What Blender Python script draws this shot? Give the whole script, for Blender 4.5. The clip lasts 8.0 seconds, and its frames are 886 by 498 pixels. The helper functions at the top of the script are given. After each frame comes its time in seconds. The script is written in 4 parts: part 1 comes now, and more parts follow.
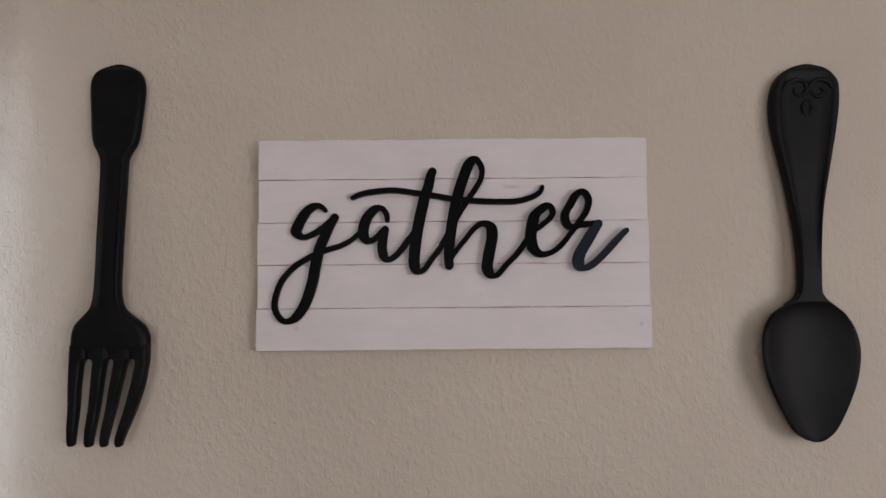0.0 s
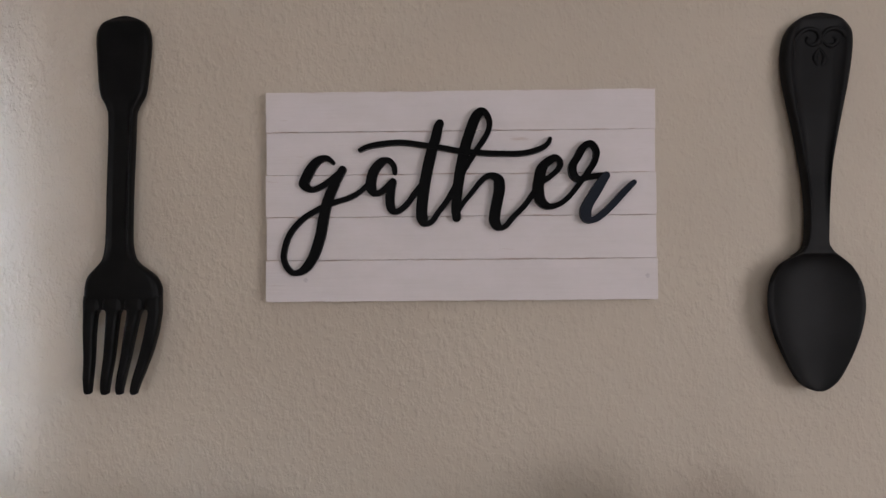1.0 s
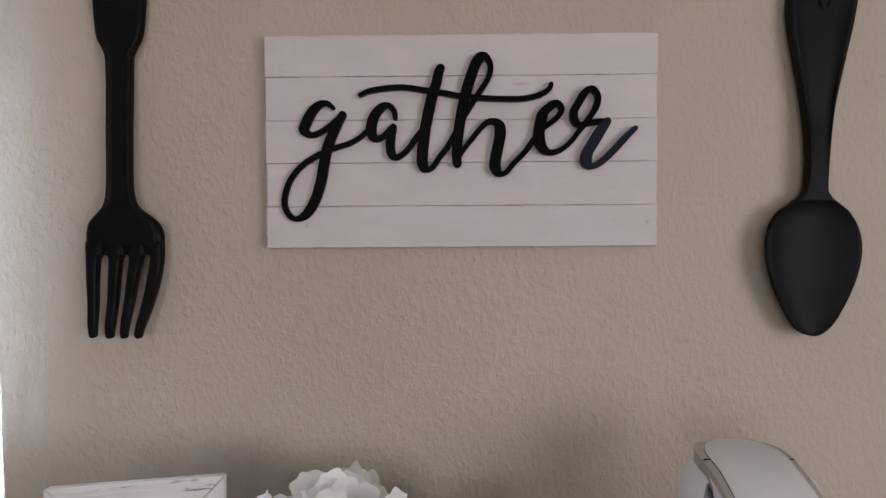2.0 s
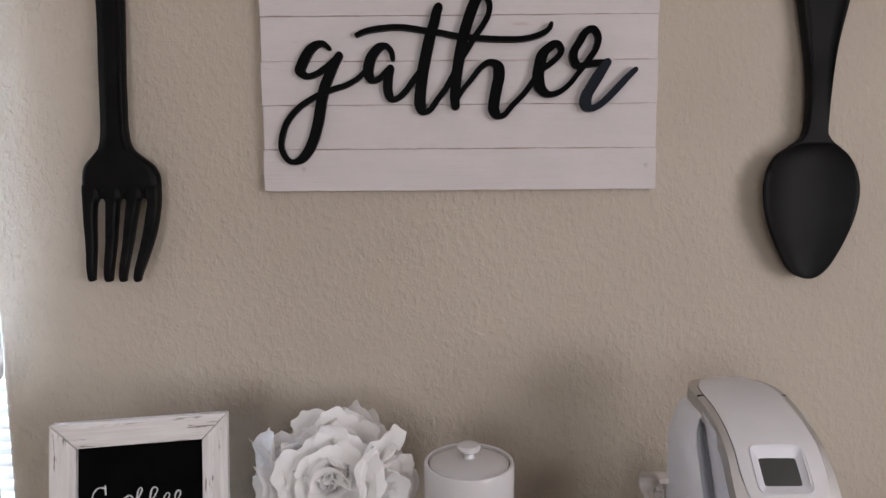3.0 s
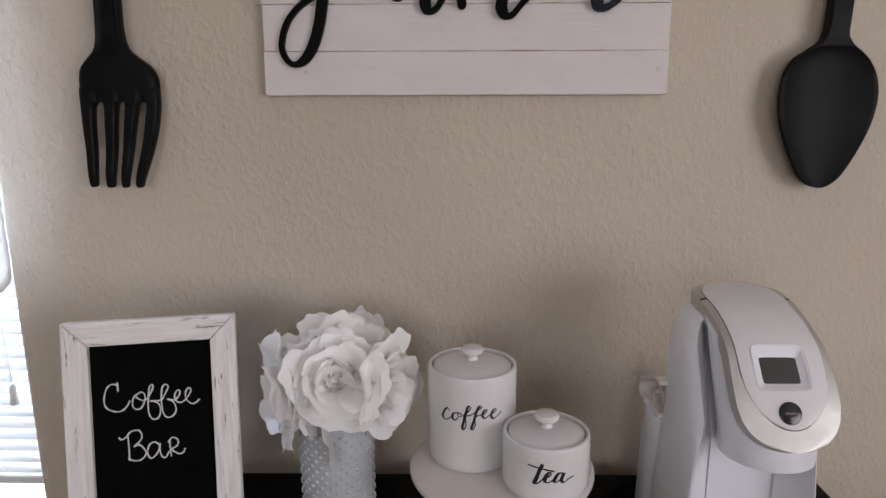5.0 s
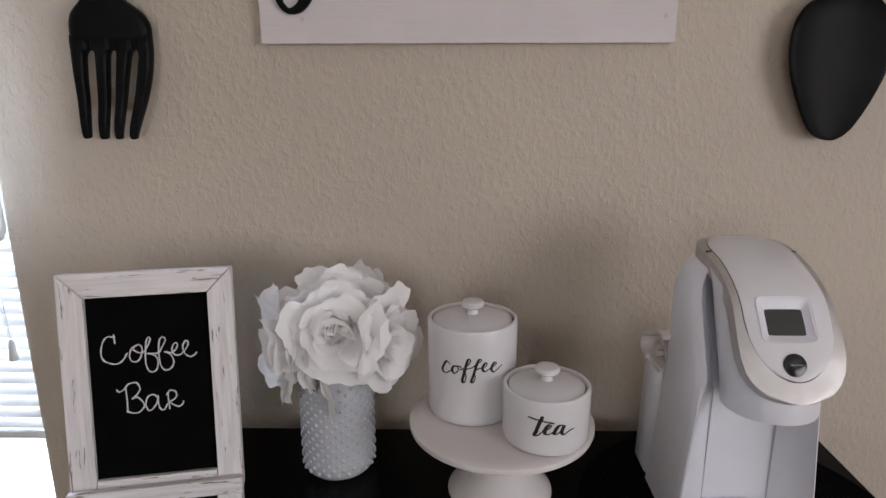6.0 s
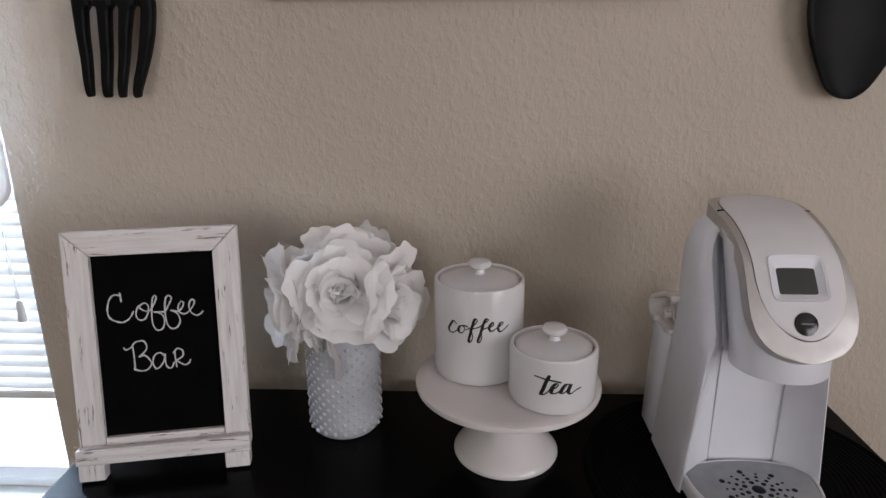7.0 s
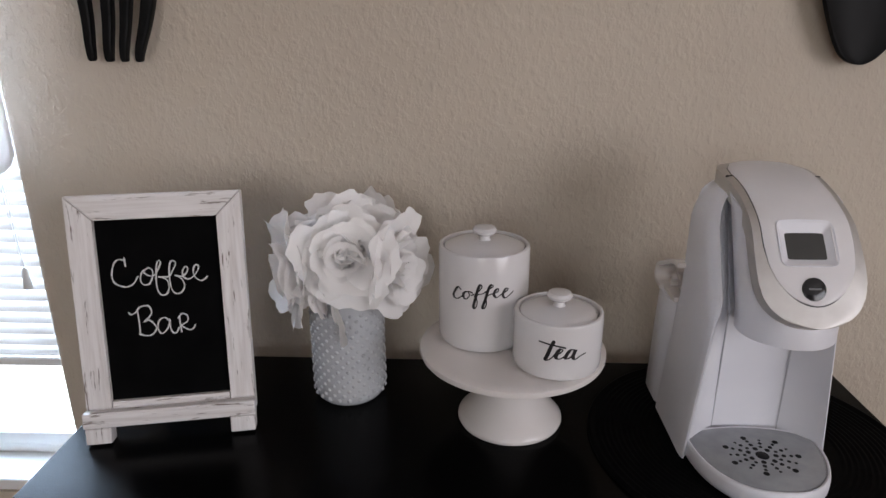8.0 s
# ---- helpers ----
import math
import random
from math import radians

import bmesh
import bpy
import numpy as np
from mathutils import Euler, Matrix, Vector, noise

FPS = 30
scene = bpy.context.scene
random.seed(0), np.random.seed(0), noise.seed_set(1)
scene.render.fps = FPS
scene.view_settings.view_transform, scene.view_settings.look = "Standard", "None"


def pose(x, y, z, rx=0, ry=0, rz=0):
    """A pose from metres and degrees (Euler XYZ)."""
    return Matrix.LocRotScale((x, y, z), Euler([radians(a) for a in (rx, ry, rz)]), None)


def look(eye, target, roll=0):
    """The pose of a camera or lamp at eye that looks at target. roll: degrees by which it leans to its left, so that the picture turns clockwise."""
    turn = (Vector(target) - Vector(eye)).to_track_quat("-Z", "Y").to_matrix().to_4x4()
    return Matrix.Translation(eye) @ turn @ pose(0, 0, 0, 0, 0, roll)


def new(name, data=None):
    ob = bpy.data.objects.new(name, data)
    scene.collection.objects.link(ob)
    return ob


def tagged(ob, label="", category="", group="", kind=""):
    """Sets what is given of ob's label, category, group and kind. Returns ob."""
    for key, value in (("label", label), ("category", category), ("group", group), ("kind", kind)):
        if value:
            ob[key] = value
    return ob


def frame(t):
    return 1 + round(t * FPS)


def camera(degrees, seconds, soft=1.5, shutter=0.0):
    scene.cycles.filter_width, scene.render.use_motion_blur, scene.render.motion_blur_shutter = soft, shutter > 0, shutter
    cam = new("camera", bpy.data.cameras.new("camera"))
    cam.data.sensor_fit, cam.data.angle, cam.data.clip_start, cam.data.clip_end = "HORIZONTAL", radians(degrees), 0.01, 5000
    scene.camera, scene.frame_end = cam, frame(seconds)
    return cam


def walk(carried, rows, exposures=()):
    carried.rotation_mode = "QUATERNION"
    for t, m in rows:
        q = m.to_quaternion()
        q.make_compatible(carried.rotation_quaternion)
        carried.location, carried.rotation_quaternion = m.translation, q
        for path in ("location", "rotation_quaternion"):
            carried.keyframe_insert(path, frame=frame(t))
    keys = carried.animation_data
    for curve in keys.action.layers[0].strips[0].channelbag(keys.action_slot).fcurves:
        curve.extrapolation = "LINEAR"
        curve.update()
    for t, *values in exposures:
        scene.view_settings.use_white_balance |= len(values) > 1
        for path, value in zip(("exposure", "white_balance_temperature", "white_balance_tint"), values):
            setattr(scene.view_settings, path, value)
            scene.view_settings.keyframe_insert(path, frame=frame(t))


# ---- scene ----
cam = camera(68.6, 8.0, soft=1.45)
PATH = [
    (0, (-0.014, -0.043, 1.565), (-0.021, 1.952, 1.702), -0.5),
    (0.5, (-0.012, -0.043, 1.558), (-0.026, 1.956, 1.639), -0.5),
    (1, (-0.015, -0.048, 1.544), (-0.044, 1.952, 1.575), -0.5),
    (1.5, (-0.016, -0.053, 1.532), (-0.044, 1.946, 1.516), -0.5),
    (2.8, (-0.024, -0.054, 1.501), (-0.037, 1.936, 1.302), -0.3),
    (3, (-0.022, -0.056, 1.495), (-0.035, 1.933, 1.283), -0.4),
    (3.5, (-0.020, -0.055, 1.486), (-0.027, 1.927, 1.218), -0.3),
    (4, (-0.020, -0.056, 1.476), (-0.029, 1.918, 1.156), -0.2),
    (4.5, (-0.023, -0.057, 1.468), (-0.045, 1.908, 1.098), -0.2),
    (6, (-0.019, -0.042, 1.432), (-0.055, 1.890, 0.916), -0.1),
    (6.5, (-0.021, -0.040, 1.422), (-0.068, 1.881, 0.865), -0.1),
    (7, (-0.018, -0.038, 1.411), (-0.077, 1.871, 0.817), -0.1),
    (7.5, (-0.019, -0.039, 1.403), (-0.083, 1.861, 0.783), -0.0),
    (8, (-0.019, -0.038, 1.394), (-0.090, 1.849, 0.736), 0.0),
]
walk(cam, [(t, look(eye, target, roll)) for t, eye, target, roll in PATH],
     exposures=[(0, -0.21), (1, -0.30), (1.5, -0.33), (3, -0.16), (3.5, -0.19), (4.5, -0.17), (6, -0.27), (7, -0.34), (7.5, -0.33), (8, -0.27)])

# ---- light ----
W = bpy.data.worlds.new("sky")
scene.world = W
W.use_nodes = True
sky = W.node_tree.nodes.new("ShaderNodeTexSky")
sky.sky_type, sky.sun_disc = "NISHITA", False
sky.sun_elevation, sky.sun_rotation = radians(40), radians(150)
W.node_tree.nodes["Background"].inputs["Strength"].default_value = 0.12
W.node_tree.links.new(sky.outputs["Color"], W.node_tree.nodes["Background"].inputs["Color"])


def area_lamp(name, eye, target, sx, sy, watts, color):
    d = bpy.data.lights.new(name, "AREA")
    d.shape, d.size, d.size_y, d.energy, d.color = "RECTANGLE", sx, sy, watts, color
    ob = new(name, d)
    ob.matrix_world = look(eye, target)
    return ob


# daylight of the patio door in the right-hand wall, and of the window beside the table
area_lamp("door_daylight", (2.55, -1.9, 1.48), (0.2, 0.4, 1.3), 1.9, 1.4, 50, (1.0, 0.965, 1.03))
area_lamp("window_daylight", (-1.33, 1.34, 1.75), (-1.2, 0.0, 1.5), 1.1, 2.0, 300, (0.54, 0.73, 1.0))
# frontal fill added behind the camera to soften shadows; no window is known there
area_lamp("rear_fill", (-0.6, -3.93, 1.75), (-0.3, 1.0, 1.3), 1.6, 1.3, 34, (0.95, 0.95, 1.0))


# ---- materials ----
def material(name, color, rough=0.5, metal=0.0, spec=0.5):
    m = bpy.data.materials.new(name)
    m.use_nodes = True
    b = m.node_tree.nodes["Principled BSDF"]
    b.inputs["Base Color"].default_value = (*color, 1)
    b.inputs["Roughness"].default_value = rough
    b.inputs["Metallic"].default_value = metal
    b.inputs["Specular IOR Level"].default_value = spec
    return m, m.node_tree, b


def node(nt, kind, **values):
    n = nt.nodes.new(kind)
    for key, v in values.items():
        n.inputs[key.replace("_", " ")].default_value = v
    return n


def mottle(m, a, b, scale, detail=5, stretch=(1, 1, 1), lo=0.35, hi=0.65):
    """Base colour that wanders between a and b."""
    nt = m.node_tree
    co = nt.nodes.new("ShaderNodeTexCoord")
    mp = node(nt, "ShaderNodeMapping", Scale=stretch)
    ns = node(nt, "ShaderNodeTexNoise", Scale=scale, Detail=detail)
    rp = nt.nodes.new("ShaderNodeValToRGB")
    rp.color_ramp.elements[0].position, rp.color_ramp.elements[1].position = lo, hi
    rp.color_ramp.elements[0].color, rp.color_ramp.elements[1].color = (*a, 1), (*b, 1)
    nt.links.new(co.outputs["Object"], mp.inputs["Vector"])
    nt.links.new(mp.outputs["Vector"], ns.inputs["Vector"])
    nt.links.new(ns.outputs["Fac"], rp.inputs["Fac"])
    nt.links.new(rp.outputs["Color"], nt.nodes["Principled BSDF"].inputs["Base Color"])
    return mp, ns, rp


def relief(m, scale, strength, distance, detail=3, stretch=(1, 1, 1), lo=0.0, hi=1.0):
    nt = m.node_tree
    co = nt.nodes.new("ShaderNodeTexCoord")
    mp = node(nt, "ShaderNodeMapping", Scale=stretch)
    ns = node(nt, "ShaderNodeTexNoise", Scale=scale, Detail=detail)
    mr = node(nt, "ShaderNodeMapRange", From_Min=lo, From_Max=hi)
    bp = node(nt, "ShaderNodeBump", Strength=strength, Distance=distance)
    nt.links.new(co.outputs["Object"], mp.inputs["Vector"])
    nt.links.new(mp.outputs["Vector"], ns.inputs["Vector"])
    nt.links.new(ns.outputs["Fac"], mr.inputs["Value"])
    nt.links.new(mr.outputs["Result"], bp.inputs["Height"])
    nt.links.new(bp.outputs["Normal"], nt.nodes["Principled BSDF"].inputs["Normal"])
    return bp


def wall_paint():
    """Beige paint over a sprayed orange-peel texture: soft blobs with a finer grain on them."""
    m, nt, b = material("beige_wall_paint", (0.5, 0.43, 0.35), 0.6)
    mottle(m, (0.488, 0.424, 0.347), (0.523, 0.456, 0.373), 3.0, 4)
    co = nt.nodes.new("ShaderNodeTexCoord")
    mp = node(nt, "ShaderNodeMapping", Scale=(1.0, 1.0, 0.72))
    big = node(nt, "ShaderNodeTexNoise", Scale=120, Detail=3, Roughness=0.5, Distortion=0.15)
    fine = node(nt, "ShaderNodeTexNoise", Scale=330, Detail=2)
    mr = node(nt, "ShaderNodeMapRange", From_Min=0.38, From_Max=0.74)
    mr.interpolation_type = "SMOOTHSTEP"
    mul = nt.nodes.new("ShaderNodeMath")
    mul.operation = "MULTIPLY_ADD"
    mul.inputs[1].default_value = 0.16
    bp = node(nt, "ShaderNodeBump", Strength=0.7, Distance=0.0014)
    nt.links.new(co.outputs["Object"], mp.inputs["Vector"])
    for n in (big, fine):
        nt.links.new(mp.outputs["Vector"], n.inputs["Vector"])
    nt.links.new(big.outputs["Fac"], mr.inputs["Value"])
    nt.links.new(fine.outputs["Fac"], mul.inputs[0])
    nt.links.new(mr.outputs["Result"], mul.inputs[2])
    nt.links.new(mul.outputs["Value"], bp.inputs["Height"])
    nt.links.new(bp.outputs["Normal"], b.inputs["Normal"])
    return m


def whitewash(name, base, grime, axis, dark=(0.16, 0.1, 0.075), worn=0.68, scale=1.0):
    """White paint on wood, rubbed through along the grain. axis: the grain's direction (0 or 2)."""
    m, nt, b = material(name, base, 0.62)
    stretch = [38, 38, 38]
    stretch[axis] = 2.2
    stretch = [s * scale for s in stretch]
    mp, ns, rp = mottle(m, grime, base, 1.6, 6, stretch, 0.3, 0.62)
    co = nt.nodes.new("ShaderNodeTexCoord")
    info = nt.nodes.new("ShaderNodeObjectInfo")
    off = nt.nodes.new("ShaderNodeVectorMath")
    off.operation = "ADD"
    nt.links.new(co.outputs["Object"], off.inputs[0])
    nt.links.new(info.outputs["Random"], off.inputs[1])
    st2 = [26, 26, 26]
    st2[axis] = 3.0
    mp2 = node(nt, "ShaderNodeMapping", Scale=[s * scale for s in st2])
    n2 = node(nt, "ShaderNodeTexNoise", Scale=2.0, Detail=8, Roughness=0.62)
    r2 = nt.nodes.new("ShaderNodeValToRGB")
    r2.color_ramp.elements[0].position, r2.color_ramp.elements[1].position = worn, worn + 0.06
    mix = nt.nodes.new("ShaderNodeMix")
    mix.data_type = "RGBA"
    mix.inputs["B"].default_value = (*dark, 1)
    nt.links.new(off.outputs["Vector"], mp2.inputs["Vector"])
    nt.links.new(off.outputs["Vector"], mp.inputs["Vector"])
    nt.links.new(mp2.outputs["Vector"], n2.inputs["Vector"])
    nt.links.new(n2.outputs["Fac"], r2.inputs["Fac"])
    nt.links.new(r2.outputs["Color"], mix.inputs["Factor"])
    nt.links.new(rp.outputs["Color"], mix.inputs["A"])
    nt.links.new(mix.outputs["Result"], b.inputs["Base Color"])
    bp = node(nt, "ShaderNodeBump", Strength=0.35, Distance=0.0006)
    nt.links.new(ns.outputs["Fac"], bp.inputs["Height"])
    nt.links.new(bp.outputs["Normal"], b.inputs["Normal"])
    return m


def plank_paint():
    """Whitewash on sawn planks: faint grain along x, pale brush blotches, reddish wood rubbed bare at the long edges."""
    m, nt, b = material("whitewashed_plank", (0.68, 0.63, 0.63), 0.62)
    link = nt.links.new
    co = nt.nodes.new("ShaderNodeTexCoord")
    info = nt.nodes.new("ShaderNodeObjectInfo")
    off = nt.nodes.new("ShaderNodeVectorMath")
    off.operation = "ADD"
    shift = nt.nodes.new("ShaderNodeMath")
    shift.operation = "MULTIPLY"
    shift.inputs[1].default_value = 7.0
    link(info.outputs["Random"], shift.inputs[0])
    link(co.outputs["Object"], off.inputs[0])
    link(shift.outputs["Value"], off.inputs[1])

    def noise(stretch, detail, lo, hi):
        mp = node(nt, "ShaderNodeMapping", Scale=stretch)
        ns = node(nt, "ShaderNodeTexNoise", Scale=1.0, Detail=detail, Roughness=0.6)
        mr = node(nt, "ShaderNodeMapRange", From_Min=lo, From_Max=hi)
        link(off.outputs["Vector"], mp.inputs["Vector"])
        link(mp.outputs["Vector"], ns.inputs["Vector"])
        link(ns.outputs["Fac"], mr.inputs["Value"])
        return mr.outputs["Result"]

    def blend(a, colour, share):
        mix = nt.nodes.new("ShaderNodeMix")
        mix.data_type = "RGBA"
        mix.inputs["A"].default_value = mix.inputs["B"].default_value = (*colour, 1)
        if isinstance(a, tuple):
            mix.inputs["A"].default_value = (*a, 1)
        else:
            link(a, mix.inputs["A"])
        link(share, mix.inputs["Factor"])
        return mix.outputs["Result"]

    def times(a, c):
        n = nt.nodes.new("ShaderNodeMath")
        n.operation = "MULTIPLY"
        for k, q in enumerate((a, c)):
            if isinstance(q, float):
                n.inputs[k].default_value = q
            else:
                link(q, n.inputs[k])
        return n.outputs["Value"]
    grain = noise((9, 60, 240), 4, 0.35, 0.72)
    blotch = noise((16, 16, 26), 5, 0.42, 0.66)
    colour = blend((0.655, 0.607, 0.607), (0.58, 0.527, 0.517), times(grain, 0.3))
    colour = blend(colour, (0.685, 0.628, 0.638), times(blotch, 0.8))
    sep = nt.nodes.new("ShaderNodeSeparateXYZ")
    link(co.outputs["Generated"], sep.inputs["Vector"])
    mid = nt.nodes.new("ShaderNodeMath")
    mid.operation = "SUBTRACT"
    mid.inputs[1].default_value = 0.5
    link(sep.outputs["Z"], mid.inputs[0])
    away = nt.nodes.new("ShaderNodeMath")
    away.operation = "ABSOLUTE"
    link(mid.outputs["Value"], away.inputs[0])
    edge = node(nt, "ShaderNodeMapRange", From_Min=0.468, From_Max=0.498)
    link(away.outputs["Value"], edge.inputs["Value"])
    rubbed = noise((22, 60, 90), 5, 0.48, 0.64)
    colour = blend(colour, (0.40, 0.25, 0.20), times(times(edge.outputs["Result"], rubbed), 0.85))
    colour = blend(colour, (0.46, 0.34, 0.30), times(noise((14, 60, 150), 6, 0.68, 0.76), 0.6))
    link(colour, b.inputs["Base Color"])
    bp = node(nt, "ShaderNodeBump", Strength=0.3, Distance=0.0006)
    link(grain, bp.inputs["Height"])
    link(bp.outputs["Normal"], b.inputs["Normal"])
    return m


def emitter(name, color, strength):
    m = bpy.data.materials.new(name)
    m.use_nodes = True
    nt = m.node_tree
    e = node(nt, "ShaderNodeEmission", Color=(*color, 1), Strength=strength)
    nt.links.new(e.outputs["Emission"], nt.nodes["Material Output"].inputs["Surface"])
    return m


def sheer(name, color, through_share):
    m, nt, b = material(name, color, 0.7)
    tr = node(nt, "ShaderNodeBsdfTranslucent", Color=(*color, 1))
    mx = node(nt, "ShaderNodeMixShader", Fac=through_share)
    nt.links.new(b.outputs["BSDF"], mx.inputs[1])
    nt.links.new(tr.outputs["BSDF"], mx.inputs[2])
    nt.links.new(mx.outputs["Shader"], nt.nodes["Material Output"].inputs["Surface"])
    return m


WALL = wall_paint()
CEIL, _, _ = material("white_ceiling_paint", (0.86, 0.85, 0.84), 0.7)
relief(CEIL, 60, 0.3, 0.001)
FLOOR, _, _ = material("brown_wood_floor", (0.2, 0.13, 0.08), 0.4)
mottle(FLOOR, (0.15, 0.09, 0.055), (0.25, 0.165, 0.105), 3, 6, (1, 12, 1))
TRIM, _, _ = material("white_trim_paint", (0.8, 0.8, 0.79), 0.4)
mottle(TRIM, (0.77, 0.77, 0.76), (0.82, 0.82, 0.81), 9)
BLACK, _, _ = material("black_resin", (0.0035, 0.0035, 0.0038), 0.4, 0, 0.11)
mottle(BLACK, (0.003, 0.003, 0.0033), (0.005, 0.005, 0.0053), 30)
relief(BLACK, 220, 0.12, 0.0004)
SPOONB, _, _ = material("black_resin_satin", (0.006, 0.006, 0.0066), 0.52, 0, 0.15)
mottle(SPOONB, (0.004, 0.004, 0.0045), (0.007, 0.007, 0.0077), 18)
relief(SPOONB, 160, 0.1, 0.0004)
WORD, _, _ = material("black_painted_wood", (0.0022, 0.0022, 0.0025), 0.38, 0, 0.035)
relief(WORD, 150, 0.08, 0.0003)
# the word's black again, its base tinted blue to imitate sky reflected in the stroke
WORDTAIL, _, _ = material("black_paint_with_painted_glare", (0.004, 0.0075, 0.016), 0.6, 0, 0.2)
relief(WORDTAIL, 150, 0.08, 0.0003)
PLANK = plank_paint()
FRAMEX = whitewash("distressed_white_rail", (0.78, 0.75, 0.745), (0.63, 0.59, 0.575), 0, (0.2, 0.16, 0.14), 0.585, 3.4)
FRAMEZ = whitewash("distressed_white_stile", (0.78, 0.75, 0.745), (0.63, 0.59, 0.575), 2, (0.2, 0.16, 0.14), 0.595, 3.4)
RAW, _, _ = material("bare_reddish_wood", (0.3, 0.16, 0.1), 0.7)
mottle(RAW, (0.22, 0.11, 0.07), (0.36, 0.2, 0.13), 20)
FILLER, _, _ = material("grey_wood_filler", (0.54, 0.5, 0.51), 0.7)
mottle(FILLER, (0.47, 0.43, 0.45), (0.6, 0.55, 0.56), 300)
SLATE, _, _ = material("chalkboard_black", (0.0025, 0.0025, 0.0027), 0.6, 0, 0.02)
mottle(SLATE, (0.002, 0.002, 0.0022), (0.0036, 0.0036, 0.0038), 25, 6)
CHALK, _, _ = material("white_chalk", (0.72, 0.72, 0.72), 0.9)
mottle(CHALK, (0.45, 0.45, 0.45), (0.8, 0.8, 0.8), 420, 3)
TABLE, _, _ = material("black_table_lacquer", (0.0018, 0.0018, 0.002), 0.24, 0, 0.075)
mottle(TABLE, (0.001, 0.001, 0.0011), (0.002, 0.002, 0.0022), 14, 6)
relief(TABLE, 90, 0.03, 0.0003)
MAT, _, _ = material("black_ribbed_rubber", (0.003, 0.003, 0.0033), 0.55, 0, 0.02)
mottle(MAT, (0.0024, 0.0024, 0.0027), (0.004, 0.004, 0.0042), 60)
GLAZE, _, _ = material("white_glazed_ceramic", (0.67, 0.65, 0.65), 0.12)
mottle(GLAZE, (0.65, 0.63, 0.635), (0.68, 0.665, 0.665), 8)
CREAM, _, _ = material("matt_cream_ceramic", (0.74, 0.7, 0.675), 0.18)
mottle(CREAM, (0.715, 0.675, 0.65), (0.76, 0.715, 0.69), 10)
DECAL, _, _ = material("black_printed_lettering", (0.012, 0.011, 0.012), 0.35)
MILK, _, _ = material("milk_glass", (0.49, 0.5, 0.52), 0.13)
mottle(MILK, (0.47, 0.48, 0.505), (0.51, 0.52, 0.535), 12)
PETAL = sheer("white_paper_petal", (0.99, 0.975, 0.968), 0.28)
relief(PETAL, 70, 0.4, 0.0007, 6)
STEM, _, _ = material("green_wire_stem", (0.06, 0.1, 0.04), 0.6)
PLASTIC, _, _ = material("white_machine_plastic", (0.73, 0.72, 0.755), 0.3)
mottle(PLASTIC, (0.705, 0.705, 0.752), (0.735, 0.735, 0.775), 14)
relief(PLASTIC, 700, 0.05, 0.0002)
PEARL, _, _ = material("pearl_white_lid_plastic", (0.7, 0.68, 0.69), 0.3)
mottle(PEARL, (0.69, 0.67, 0.68), (0.72, 0.70, 0.71), 14)
SILVER, _, _ = material("satin_silver_trim", (0.56, 0.54, 0.52), 0.5, 0.85)
mottle(SILVER, (0.56, 0.54, 0.52), (0.6, 0.58, 0.56), 60, 4)
SEAM, _, _ = material("grey_moulding_seam", (0.44, 0.44, 0.47), 0.5)
GAP, _, _ = material("dark_seam_and_hole_shade", (0.012, 0.012, 0.013), 0.7, 0, 0.2)
LIDGAP, _, _ = material("lid_joint_grey", (0.11, 0.11, 0.115), 0.7, 0, 0.2)
SCREEN, _, _ = material("grey_display_glass", (0.045, 0.045, 0.043), 0.12)
KNOBB, _, _ = material("black_gloss_button", (0.01, 0.01, 0.011), 0.18)
MARK, _, _ = material("grey_print", (0.13, 0.13, 0.135), 0.5)
GRATE, _, _ = material("grey_drip_grate", (0.3, 0.31, 0.325), 0.4)
mottle(GRATE, (0.28, 0.29, 0.305), (0.325, 0.335, 0.35), 60)
SLAT = sheer("white_blind_slat", (0.82, 0.80, 0.78), 0.18)
CURTAIN = sheer("white_sheer_curtain", (0.95, 0.92, 0.90), 0.75)
relief(CURTAIN, 500, 0.2, 0.0004)
GLASS, gnt, gb = material("window_glass", (1, 1, 1), 0.0)
clear = node(gnt, "ShaderNodeBsdfTransparent")
shine = node(gnt, "ShaderNodeBsdfGlossy", Roughness=0.02)
both = node(gnt, "ShaderNodeMixShader", Fac=0.04)
gnt.links.new(clear.outputs["BSDF"], both.inputs[1])
gnt.links.new(shine.outputs["BSDF"], both.inputs[2])
gnt.links.new(both.outputs["Shader"], gnt.nodes["Material Output"].inputs["Surface"])
OUTSIDE = emitter("bright_overcast_outdoors", (0.95, 0.98, 1.0), 4.0)


# ---- helpers for meshes ----
def part(name, bm, mat, parent=None, label="", smooth=True, bevel=0.0, angle=40):
    me = bpy.data.meshes.new(name)
    bmesh.ops.recalc_face_normals(bm, faces=bm.faces)
    bm.to_mesh(me)
    bm.free()
    me.materials.append(mat)
    ob = new(name, me)
    if parent:
        ob.parent = parent
    if smooth:
        for p in me.polygons:
            p.use_smooth = True
        me.set_sharp_from_angle(angle=radians(angle))
    if bevel:
        md = ob.modifiers.new("edge", "BEVEL")
        md.width, md.segments, md.limit_method = bevel, 2, "ANGLE"
    if label:
        tagged(ob, label)
    return ob


def thing(name, at, label, category, rz=0, group="", rx=0):
    ob = new(name)
    ob.empty_display_size = 0.05
    ob.matrix_world = pose(*at, rx, 0, rz)
    return tagged(ob, label, category, group)


